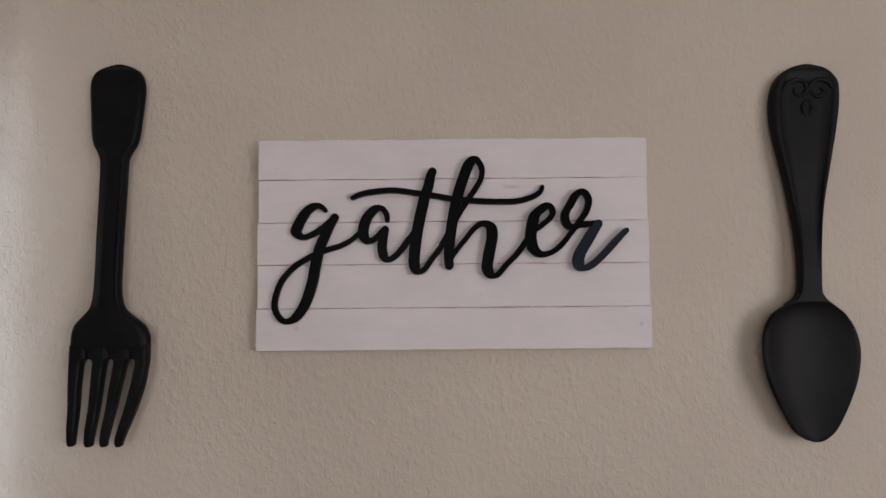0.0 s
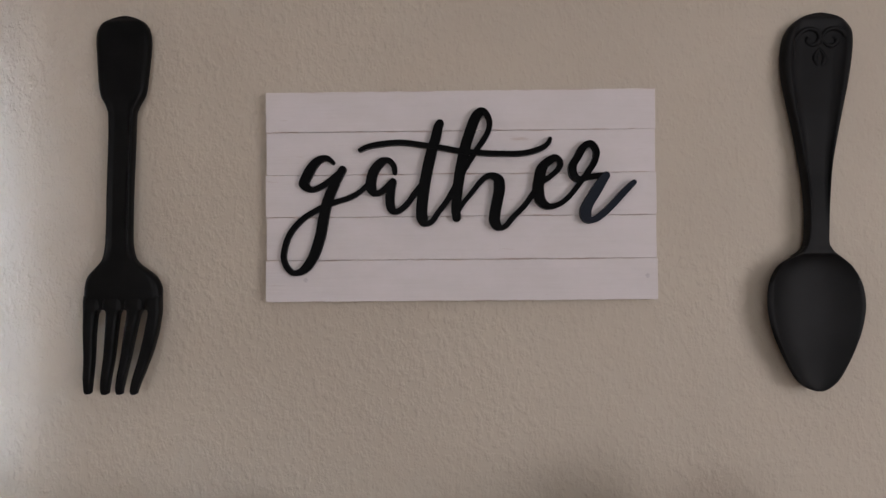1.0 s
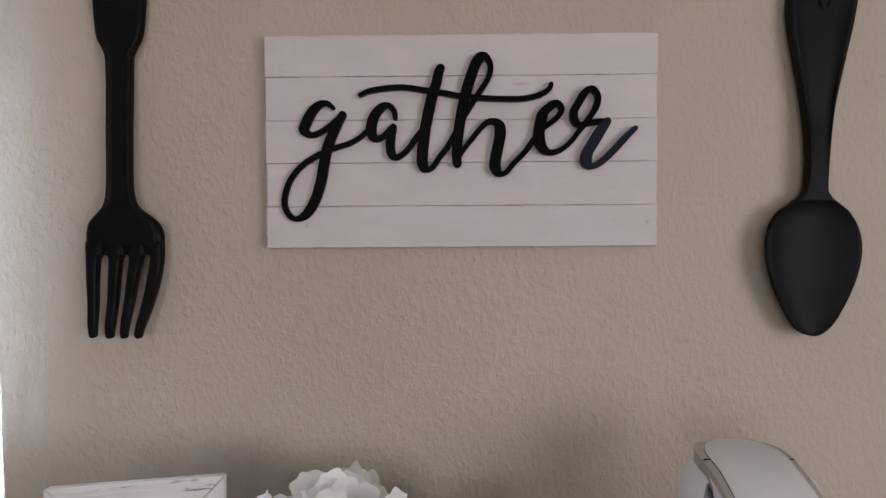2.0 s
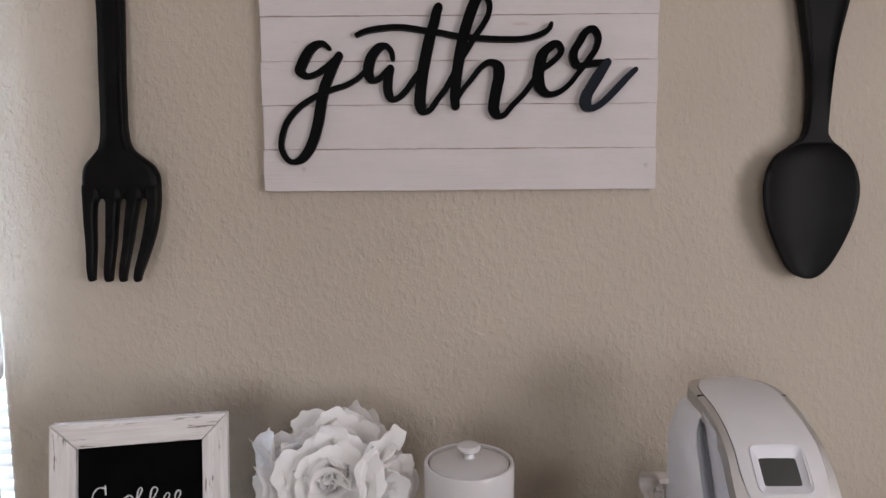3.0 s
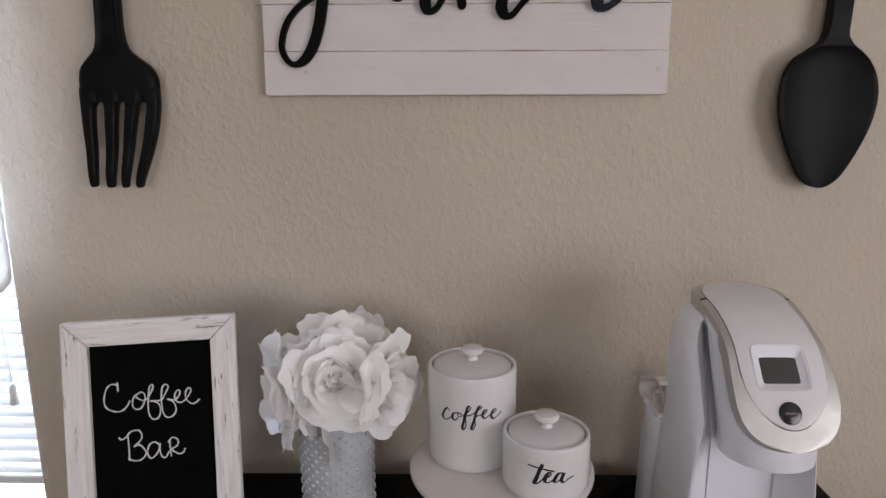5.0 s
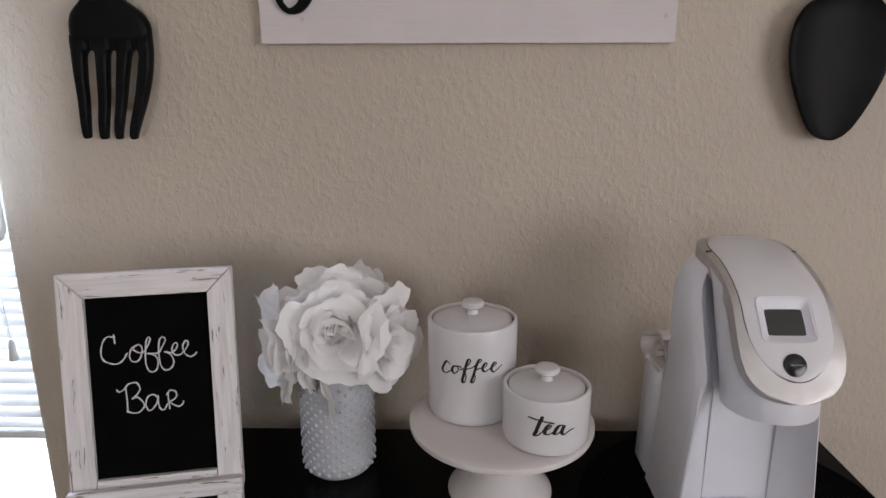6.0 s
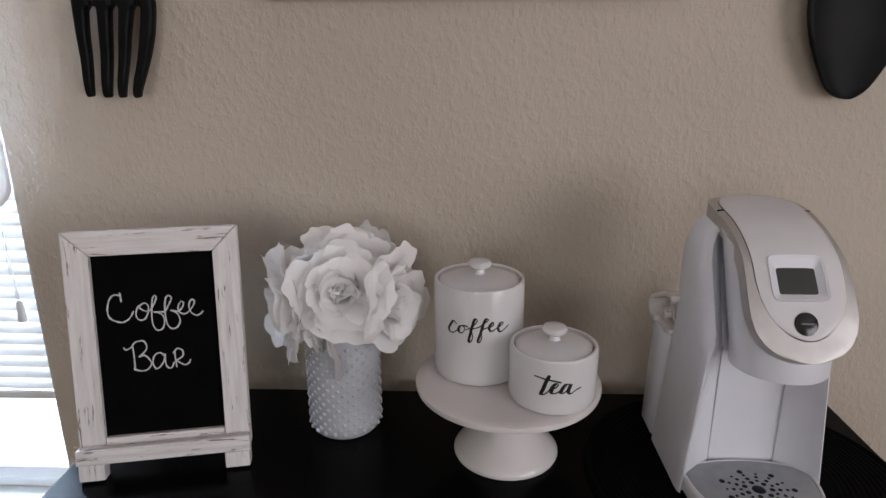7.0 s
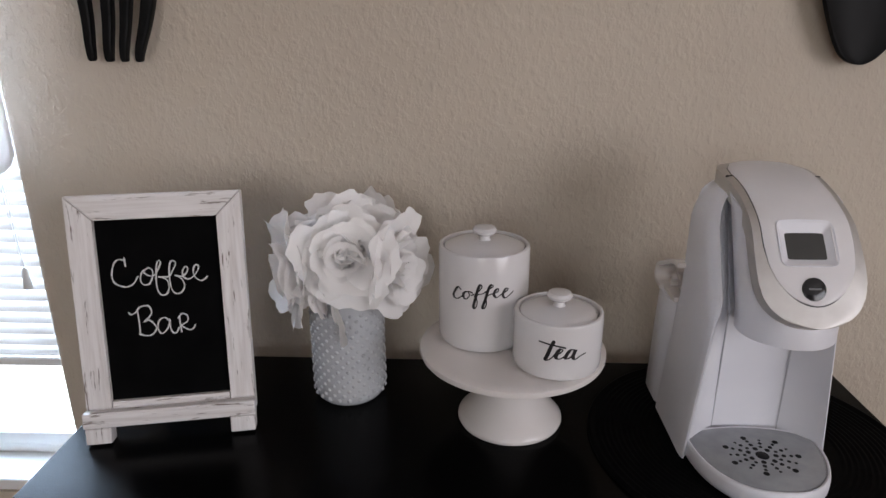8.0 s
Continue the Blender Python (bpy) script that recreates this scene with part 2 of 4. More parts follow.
def box(bm, x0, x1, y0, y1, z0, z1):
    r = bmesh.ops.create_cube(bm, size=1.0)
    bmesh.ops.transform(bm, verts=r["verts"], matrix=Matrix.Translation(((x0 + x1) / 2, (y0 + y1) / 2, (z0 + z1) / 2)) @ Matrix.Diagonal((x1 - x0, y1 - y0, z1 - z0, 1)))
    return r["verts"]


def boxes(*b):
    bm = bmesh.new()
    for q in b:
        box(bm, *q)
    return bm


def rings(bm, loops, close_ends=True, wrap=True):
    """Skin over loops of points, one after another."""
    rows = [[bm.verts.new(p) for p in lp] for lp in loops]
    n = len(rows[0])
    for a, b in zip(rows, rows[1:]):
        for i in range(n if wrap else n - 1):
            j = (i + 1) % n
            bm.faces.new((a[i], a[j], b[j], b[i]))
    if close_ends:
        bm.faces.new(rows[0])
        bm.faces.new(rows[-1])
    return rows


def lathe(profile, n=72, at=(0, 0, 0)):
    """A body of revolution about z from (radius, height) pairs."""
    bm = bmesh.new()
    rows = []
    for r, z in profile:
        if r < 1e-6:
            rows.append([bm.verts.new((at[0], at[1], at[2] + z))])
        else:
            rows.append([bm.verts.new((at[0] + r * math.cos(2 * math.pi * i / n), at[1] + r * math.sin(2 * math.pi * i / n), at[2] + z)) for i in range(n)])
    for a, b in zip(rows, rows[1:]):
        for i in range(n):
            j = (i + 1) % n
            if len(a) == 1 and len(b) > 1:
                bm.faces.new((a[0], b[i], b[j]))
            elif len(b) == 1 and len(a) > 1:
                bm.faces.new((a[i], a[j], b[0]))
            elif len(a) > 1:
                bm.faces.new((a[i], a[j], b[j], b[i]))
    return bm


def spline(pts, per=7):
    """Catmull-Rom through points of any dimension."""
    P = [np.array(p, float) for p in pts]
    P = [2 * P[0] - P[1]] + P + [2 * P[-1] - P[-2]]
    out = []
    for a, b, c, d in zip(P, P[1:], P[2:], P[3:]):
        for k in range(per):
            t = k / per
            out.append(0.5 * (2 * b + (c - a) * t + (2 * a - 5 * b + 4 * c - d) * t * t + (3 * b - a - 3 * c + d) * t ** 3))
    out.append(P[-2])
    return out


def stroke(bm, pts, width, place, thick, lift=0.0, per=7, ends=1.0, rise=0.0):
    """A pen stroke along pts (2D): width(direction, share) is its breadth, place(u, v, n) maps it on its surface."""
    c = spline(pts, per)
    n = len(c)
    left, right = [], []
    for i in range(n):
        d = c[min(i + 1, n - 1)] - c[max(i - 1, 0)]
        d = d / (np.linalg.norm(d) or 1)
        w = width(d, i / (n - 1)) / 2
        q = np.array((-d[1], d[0]))
        left.append(c[i] + q * w)
        right.append(c[i] - q * w)
    def cap(at, d, w):
        a0 = math.atan2(d[1], d[0])
        return [at + w * np.array((math.cos(a0 + a), math.sin(a0 + a))) for a in (-1.05, -0.5, 0, 0.5, 1.05)]
    d1, d0 = c[-1] - c[-2], c[0] - c[1]
    end = cap(c[-1], d1, np.linalg.norm(left[-1] - right[-1]) / 2 * ends)
    start = cap(c[0], d0, np.linalg.norm(left[0] - right[0]) / 2 * ends)
    top = lift + thick
    def verts(ps, h, slope=(0, 0)):
        m = max(1, len(ps) - 1)
        return [bm.verts.new(place(p[0], p[1], h + slope[0] + (slope[1] - slope[0]) * i / m)) for i, p in enumerate(ps)]
    L, R, E, S = (verts(x, top, sl) for x, sl in ((left, (0, rise)), (right, (0, rise)), (end, (rise, rise)), (start, (0, 0))))
    L2, R2, E2, S2 = (verts(x, lift) for x in (left, right, end, start))
    for i in range(n - 1):
        bm.faces.new((R[i], R[i + 1], L[i + 1], L[i]))
    bm.faces.new([R[-1]] + E + [L[-1]])
    bm.faces.new([L[0]] + S + [R[0]])
    rim = R + E + L[::-1] + S
    low = R2 + E2 + L2[::-1] + S2
    for i in range(len(rim)):
        j = (i + 1) % len(rim)
        bm.faces.new((rim[j], rim[i], low[i], low[j]))


def tube(bm, pts, radius, n=8, per=5):
    c = spline(pts, per)
    loops = []
    for i, p in enumerate(c):
        d = Vector(c[min(i + 1, len(c) - 1)] - c[max(i - 1, 0)]).normalized()
        a = d.orthogonal().normalized() if i == 0 else (a - d * a.dot(d)).normalized()
        b = d.cross(a)
        r = radius(i / (len(c) - 1)) if callable(radius) else radius
        loops.append([Vector(p) + r * (a * math.cos(2 * math.pi * k / n) + b * math.sin(2 * math.pi * k / n)) for k in range(n)])
    rings(bm, loops)


def setting(name, bm, mat, label, category, parent=None, **kw):
    ob = part(name, bm, mat, parent, **kw)
    return tagged(ob, label, category, kind="structure")


# ---- the room ----
YW = 0.988                      # front of the beige wall
WX0, WX1, WZ0, WZ1 = -1.92, -0.762, 0.515, 2.08   # window opening


def bullnose_wall():
    """The beige wall with the window opening through it; the edge beside the opening is rounded."""
    bm = bmesh.new()
    x0, x1, z1, th = -2.6, 2.6, 2.6, 0.14
    r = 0.012
    box(bm, WX1 + r, x1, YW, YW + th, 0, z1)
    box(bm, x0, WX0, YW, YW + th, 0, z1)
    box(bm, WX0, WX1 + r, YW, YW + th, WZ1, z1)
    box(bm, WX0, WX1 + r, YW, YW + th, 0, WZ0)
    arc = [(WX1 + r, YW + th), (WX1, YW + th)] + [(WX1 + r - r * math.cos(a), YW + r - r * math.sin(a)) for a in np.linspace(0, math.pi / 2, 7)]
    rings(bm, [[(x, y, WZ0) for x, y in arc], [(x, y, WZ1) for x, y in arc]])
    return bm


setting("wall_north", bullnose_wall(), WALL, "beige painted wall with orange-peel texture", "wall", angle=30)
setting("wall_east", boxes((2.6, 2.74, -2.95, YW + 0.14, 0, 0.1), (2.6, 2.74, -0.85, YW + 0.14, 0.1, 2.6), (2.6, 2.74, -2.95, -0.85, 2.2, 2.6), (2.6, 2.74, -4.1, -2.95, 0, 2.6)), WALL, "beige painted wall with a patio door opening", "wall", smooth=False)
setting("wall_west", boxes((-2.74, -2.6, -4.1, YW + 0.14, 0, 2.6)), WALL, "beige painted side wall", "wall", smooth=False)
# the unseen rear wall's opening is assumed, to go with the added fill lamp
setting("wall_south", boxes((-2.6, -1.4, -4.1, -3.96, 0, 2.6), (0.2, 2.6, -4.1, -3.96, 0, 2.6), (-1.4, 0.2, -4.1, -3.96, 0, 0.9), (-1.4, 0.2, -4.1, -3.96, 2.1, 2.6)), WALL, "beige painted rear wall with an assumed opening at the fill lamp", "wall", smooth=False)
setting("floor", boxes((-2.74, 2.74, -4.1, YW + 0.14, -0.1, 0)), FLOOR, "brown wood floor", "floor", smooth=False)
setting("ceiling", boxes((-2.74, 2.74, -4.1, YW + 0.14, 2.6, 2.7)), CEIL, "white ceiling", "ceiling", smooth=False)
setting("baseboard", boxes((-2.6, 2.6, YW - 0.014, YW, 0.0, 0.1)), TRIM, "white baseboard along the beige wall", "baseboard", bevel=0.004)


def window():
    w = thing("window_1", (0, 0, 0), "white framed window with bright daylight behind it", "window")
    tagged(w, kind="structure")
    y0, y1 = YW + 0.085, YW + 0.125
    zs, zf, zg = WZ0 + 0.03, 0.572, 0.602
    part("window_frame", boxes((WX0, WX0 + 0.045, y0, y1, zs, WZ1), (WX1 - 0.03, WX1, y0, y1, zs, WZ1), (WX0 + 0.045, WX1 - 0.03, y0, y1, WZ1 - 0.045, WZ1), (WX0 + 0.045, WX1 - 0.03, y0, y1, zs, zf)), TRIM, w, bevel=0.003)
    part("sash_rail", boxes((WX0 + 0.045, WX1 - 0.03, y0 - 0.012, y0 + 0.02, zf + 0.0005, zg)), TRIM, w, bevel=0.003)
    part("window_sill", boxes((WX0, WX1, YW + 0.002, y1, WZ0 + 0.001, zs - 0.001)), TRIM, w, "white painted window sill", bevel=0.005)
    p = part("pane", boxes((WX0 + 0.045, WX1 - 0.03, y0 + 0.022, y0 + 0.026, zg + 0.0005, WZ1 - 0.046)), GLASS, w, "clear glass pane", smooth=False)
    p.visible_shadow = False


window()
bm = bmesh.new()
bmesh.ops.create_grid(bm, x_segments=1, y_segments=1, size=3.0, matrix=Matrix.Translation((-1.6, 3.4, 1.4)) @ Matrix.Rotation(radians(90), 4, "X"))
setting("backdrop", bm, OUTSIDE, "overexposed bright daylight outside the window", "outdoors", smooth=False)


def blind():
    b = thing("window_blind", (0, YW + 0.035, 0), "white horizontal blind lowered most of the way over the window", "blind")
    xa, xb = WX0 + 0.008, WX1 - 0.002
    part("headrail", boxes((xa, xb, -0.018, 0.018, WZ1 - 0.04, WZ1 - 0.002)), TRIM, b, bevel=0.002)
    part("bottom_rail", boxes((xa, xb, -0.012, 0.012, 0.785, 0.803)), TRIM, b, bevel=0.004)
    bm = bmesh.new()
    prof = [(-0.0125 + 0.025 * k / 6, 0.0026 * (1 - (k / 3 - 1) ** 2)) for k in range(7)]
    ca, sa = math.cos(radians(54)), math.sin(radians(54))
    loops = []
    for x in (xa, xb):
        up = [(x, y * ca - z * sa, y * sa + z * ca) for y, z in prof]
        dn = [(x, y * ca - (z - 0.0006) * sa, y * sa + (z - 0.0006) * ca) for y, z in prof]
        loops.append(up + dn[::-1])
    rings(bm, loops)
    first = part("slat", bm, SLAT, b)
    z, k = 0.815, 0
    while z < WZ1 - 0.05:
        s = first if k == 0 else new("slat", first.data)
        s.parent = b
        s.location = (random.uniform(-0.0012, 0.0012), 0, z)
        s.rotation_euler = (radians(random.uniform(-1.5, 1.5)), 0, 0)
        z, k = z + 0.0224, k + 1
    for dx in (-0.062, -0.052):
        bm = bmesh.new()
        tube(bm, [(WX1 + dx, -0.02, WZ1 - 0.05), (WX1 + dx * 0.9, -0.021, 1.5), (WX1 - 0.035 + (dx + 0.057) * 0.3, -0.021, 0.985)], 0.0009, 6)
        part("cord", bm, TRIM, b)
    bm = lathe([(0, 0.04), (0.003, 0.04), (0.0055, 0.034), (0.0075, 0.002), (0.006, 0), (0, 0)], 16, (WX1 - 0.034, -0.021, 0.947))
    part("tassel", bm, TRIM, b, "white cord tassel")


blind()


def curtain():
    """A white sheer valance in front of the window, with a rounded lower corner."""
    bm = bmesh.new()
    xr, xl, zt, zb = -0.7095, -1.98, 2.22, 1.174
    n, m = 150, 40
    rows = []
    for i in range(n + 1):
        x = xr + (xl - xr) * i / n
        d = xr - x
        low = zb + (0.028 * (1 - d / 0.03) ** 2 if d < 0.03 else 0.02 * math.sin(min(d, 0.5) * math.pi) ** 2)
        rows.append([bm.verts.new((x, 0.92 + 0.010 * math.sin(d * 46) * (0.4 + 0.6 * k / m) * min(1, d / 0.25), zt + (low - zt) * k / m)) for k in range(m + 1)])
    for a, b in zip(rows, rows[1:]):
        for k in range(m):
            bm.faces.new((a[k], a[k + 1], b[k + 1], b[k]))
    c = thing("curtain_valance", (0, 0, 0), "white sheer curtain valance hanging over the blind", "curtain")
    ob = part("fabric", bm, CURTAIN, c)
    md = ob.modifiers.new("thickness", "SOLIDIFY")
    md.thickness = 0.0008
    bm = bmesh.new()
    tube(bm, [(xr + 0.01, 0.93, zt - 0.012), (-1.35, 0.93, zt - 0.012), (xl - 0.02, 0.93, zt - 0.012)], 0.006, 10)
    part("curtain_rod", bm, TRIM, c)
    for x in (xr - 0.02, xl + 0.03):
        part("bracket", boxes((x - 0.006, x + 0.006, 0.926, YW, zt - 0.024, zt - 0.004)), TRIM, c)


curtain()


# ---- the table ----
ZT = 0.86
TX0, TX1, TY0, TY1 = -0.557, 0.573, 0.43, 0.932


def table():
    t = thing("coffee_table", ((TX0 + TX1) / 2, (TY0 + TY1) / 2, 0), "black lacquered sideboard table against the beige wall", "table")
    hx, hy = (TX1 - TX0) / 2, (TY1 - TY0) / 2
    part("tabletop", boxes((-hx, hx, -hy, hy, ZT - 0.028, ZT)), TABLE, t, bevel=0.003)
    part("apron", boxes((-hx + 0.03, hx - 0.03, -hy + 0.03, hy - 0.03, ZT - 0.14, ZT - 0.0282)), TABLE, t, bevel=0.002)
    for sx in (-1, 1):
        for sy in (-1, 1):
            x, y = sx * (hx - 0.05), sy * (hy - 0.05)
            part("leg", boxes((x - 0.028, x + 0.028, y - 0.028, y + 0.028, 0, ZT - 0.1405)), TABLE, t, bevel=0.003)


table()

# ---- the sign ----
SX, SZ, SYF = -0.002, 1.6435, 0.970
SW = 0.612


def sign():
    s = thing("wall_sign", (SX, SYF, SZ), "whitewashed plank sign with the black word gather, hung on the wall", "sign")
    heights = (0.0638, 0.0678, 0.0665, 0.0678, 0.0651)
    z = 0.1655
    for k, hgt in enumerate(heights):
        bm = boxes((-SW / 2 + (0, 0.0008, -0.0006, 0.0004, -0.001)[k], SW / 2 + (0.0006, -0.0004, 0.0008, 0, 0.0012)[k], 0.0 + 0.0004 * (k % 2), 0.0165, z - hgt + 0.0004, z))
        part("plank", bm, PLANK, s, bevel=0.0007)
        z -= hgt
    part("batten", boxes((-0.29, -0.2, 0.0166, 0.0178, -0.155, 0.155)), RAW, s, "bare reddish wood batten")
    for x, z in ((-0.244, -0.131), (0.291, -0.128)):
        bm = lathe([(0, 0.0), (0.003, 0.0), (0.0034, 0.0006), (0, 0.0006)], 20)
        bmesh.ops.transform(bm, verts=bm.verts, matrix=Matrix.Translation((x, 0.0001, z)) @ Matrix.Rotation(radians(90), 4, "X"))
        part("filled_nail_hole", bm, FILLER, s, "grey filled nail hole")
    part("batten", boxes((0.2, 0.29, 0.0166, 0.0178, -0.155, 0.155)), RAW, s, "bare reddish wood batten")

    def place(u, v, n):
        return (u * 0.001, -n, v * 0.001)

    def broad(lo, hi):
        return lambda d, t: (lo + (hi - lo) * max(0.0, -d[1]) ** 1.3) * (0.8 + 0.2 * min(1, 8 * t, 8 * (1 - t)))
    bm = bmesh.new()
    for k, (pts, lo, hi) in enumerate(GATHER):
        if k == len(GATHER) - 1:
            part("lettering", bm, WORD, s, "black cut-out script word", angle=35)
            bm = bmesh.new()
        stroke(bm, pts, broad(lo, hi), place, 0.007 + 0.0006 * k, 0.0, rise=0.0005)
    part("letter_tail", bm, WORDTAIL, s, "black tail of the last letter, bluish sky glare put into its colour", angle=35)


GATHER = [
    ([(-199, 53), (-206, 59), (-214, 60), (-224, 55), (-233, 45), (-242, 28), (-244, 18), (-233, 11), (-219, 15), (-205, 24), (-192, 36)], 9, 16.5),
    ([(-184, 42), (-191, 30), (-198, 16), (-206, -2), (-211, -19), (-215, -39), (-219, -60), (-227, -86), (-237, -105), (-249, -117), (-263, -119), (-274, -107), (-277, -89), (-268, -60), (-249, -37), (-226, -22), (-209, -14), (-192, -8), (-175, -3), (-158, 6), (-146, 17)], 8.6, 16.5),
    ([(-102, 36), (-103, 45), (-108, 53), (-115, 56), (-124, 52), (-134, 40), (-139, 25), (-139, 12), (-132, 4), (-121, 8), (-109, 21)], 9, 16.5),
    ([(-105, 22), (-109, 7), (-110, -9), (-107, -21), (-100, -25), (-89, -19), (-79, -8), (-72, 2), (-62, 16)], 9, 14.5),
    ([(-31, 112), (-34, 105), (-38, 88), (-44, 70), (-54, 26), (-58, 0), (-60, -18), (-60, -35), (-54, -44), (-44, -40), (-34, -26), (-23, -12), (-15, 1), (-4, 21), (9, 44), (25, 69), (38, 88), (45, 102), (46, 117), (38, 131), (29, 127), (22, 115), (12, 87), (6, 65), (-1, 30), (-5, 0), (-7, -20), (-6, -35)], 8.8, 17.5),
    ([(-156, 72), (-141, 78), (-115, 82), (-88, 83), (-53, 78), (-27, 74), (-1, 69), (43, 65), (69, 64), (95, 64), (113, 67), (127, 72), (137, 79), (140, 86)], 8.4, 9.5),
    ([(-5, -28), (5, -12), (19, 5), (34, 23), (47, 30), (59, 24), (61, 9), (58, -7), (54, -27), (53, -41), (60, -51), (70, -49), (82, -35), (100, -17), (113, 1), (125, 17), (138, 26), (151, 37), (156, 48), (149, 57), (136, 50), (127, 40), (123, 23), (121, 7), (125, -10), (137, -19), (153, -16), (168, -5), (179, 8), (189, 21)], 8.8, 17.5),
    ([(179, 8), (189, 21), (201, 37), (209, 50), (212, 66), (204, 78), (192, 73), (183, 58), (175, 44), (176, 30), (184, 23), (199, 26), (215, 28), (225, 29)], 9.2, 12.5),
    ([(226, 28), (216, 13), (206, -3), (197, -18), (194, -31), (199, -40), (210, -39), (225, -28), (240, -13), (254, 2), (269, 17)], 10, 17),
]
sign()


# ---- fork and spoon on the wall ----
def section(hw, y, dep, lip=0.0):
    """Cross-section of a moulded bar: hw half the width, y the back, dep the depth forwards, lip a raised rim."""
    u = (-1, -0.985, -0.94, -0.87, -0.8, -0.74, -0.68, -0.4, 0, 0.4, 0.68, 0.74, 0.8, 0.87, 0.94, 0.985, 1)
    f = (0.2, 0.5, 0.8, 0.96, 1.0, 0.99 - lip * 0.3, 1 - lip, 1 - lip * 0.95, 1 - lip * 0.9)
    f = f + f[-2::-1]
    return [(a * hw, y - dep * b) for a, b in zip(u, f)] + [(0.95 * hw, y), (-0.95 * hw, y)]


def smooth_at(xs, x):
    """Smooth value of x in a table of (place, value) pairs."""
    for (a, va), (b, vb) in zip(xs, xs[1:]):
        if x <= b:
            t = max(0.0, (x - a) / (b - a))
            t = t * t * (3 - 2 * t)
            return va + (vb - va) * t
    return xs[-1][1]


def bar(stations, backs, depths, lip, per=4):
    bm = bmesh.new()
    loops = []
    for s, c, hw in spline(stations, per):
        hw = max(hw, 0.4)
        loops.append([(c * 0.001 + a, y, -s * 0.001) for a, y in section(hw * 0.001, smooth_at(backs, s), smooth_at(depths, s), lip(s))])
    rings(bm, loops)
    return bm


# moulded outlines: distance down the handle, middle line, half width, in millimetres
FORK = [(-7.5, -7.4, 3), (-6.5, -7.4, 9.5), (-2.7, -7.4, 21.9), (5.9, -7.6, 35), (18.8, -7.5, 42.4), (35.9, -7, 44.4), (57.2, -6.7, 43.2), (99.6, -6.7, 39.4), (116.4, -6.6, 37.1), (126.9, -6.8, 34), (135.3, -6.8, 28.8), (145.8, -7.2, 23.8), (158.3, -7.3, 21.5), (224.6, -7.2, 20.6), (306.2, -7.8, 20), (346.5, -8.4, 20.1), (366.6, -8.1, 21.7), (378.6, -7.8, 24.5), (386.5, -7.3, 28.7), (394.5, -6.5, 37.1), (406.5, -4.6, 51.1), (414.4, -3.4, 57.1), (426.4, -2.2, 61.2), (438.2, -1.8, 61.8), (459, -1.9, 61.2), (461, -1.9, 61.1)]
TINES = [
    [(440, -49.6, 13.4), (459.5, -47.9, 14.6), (462.6, -49.6, 12.6), (466.2, -51, 11.2), (473.2, -52, 10), (504.5, -52.6, 8.6), (543.3, -52.4, 7.5), (581.8, -52.2, 6.3), (589, -52, 5.3), (591.4, -52, 3)],
    [(440, -16.4, 15), (459.5, -15.6, 16.2), (462.6, -15.2, 13), (466.2, -15.6, 10.8), (473.2, -16.4, 9.7), (504.5, -18.6, 8.7), (543.3, -22, 7.9), (581.8, -25.4, 7), (590, -25.3, 6), (592.4, -25.2, 3.5)],
    [(440, 17.5, 14.6), (459.5, 17.9, 15.8), (462.6, 18, 12.6), (466.2, 17.2, 10.8), (473.2, 15.6, 9.7), (504.5, 10.2, 8.5), (543.3, 3.7, 7.2), (581.8, -2.4, 6.1), (590, -2.4, 5.3), (592.4, -2.4, 3.2)],
    [(440, 47.9, 11.4), (459.5, 47.3, 12.4), (462.6, 49, 10.6), (466.2, 49.4, 9.9), (473.2, 48.7, 9.9), (504.5, 43.3, 10.3), (543.3, 32.7, 8.9), (581.8, 21.1, 6.7), (590, 20.2, 5.5), (592.6, 19.9, 3)],
]
SPOON = [(-6.3, 14.6, 3), (-5.4, 14.6, 10), (-3, 14.5, 20), (1, 14.2, 28.8), (10.1, 12.9, 41.2), (23.8, 10.9, 51), (42, 8.3, 55.2), (64.6, 5.6, 55.6), (87.1, 3.4, 53.7), (109.5, 2, 50.3), (131.8, 0.9, 45.7), (176.2, -0.1, 35.9), (220.1, -1, 27.1), (263.6, -1.9, 20.7), (306.7, -3.2, 17.1), (328.1, -3.9, 16.6), (349.4, -4.7, 17.2), (362.2, -5.6, 20.1), (370.6, -6.7, 26.1), (378, -8.6, 37)]
BOWL = [(362, -5.6, 19.6), (370.6, -6.7, 25.9), (379.1, -9.2, 39), (387.5, -11.4, 51.6), (395.9, -12.3, 59.8), (412.8, -12.4, 69.2), (433.8, -12.1, 74.2), (454.7, -11.9, 74.9), (475.6, -11.9, 72), (496.4, -11.7, 66.9), (517.1, -11.3, 59.2), (537.8, -10.8, 49.8), (558.5, -10.4, 38.4), (570.8, -10.1, 29.2), (579.1, -9.3, 19.2), (583, -8.4, 10.5), (584.4, -8.2, 4)]


def ramp(x, a, b):
    t = min(1.0, max(0.0, (x - a) / (b - a)))
    return t * t * (3 - 2 * t)


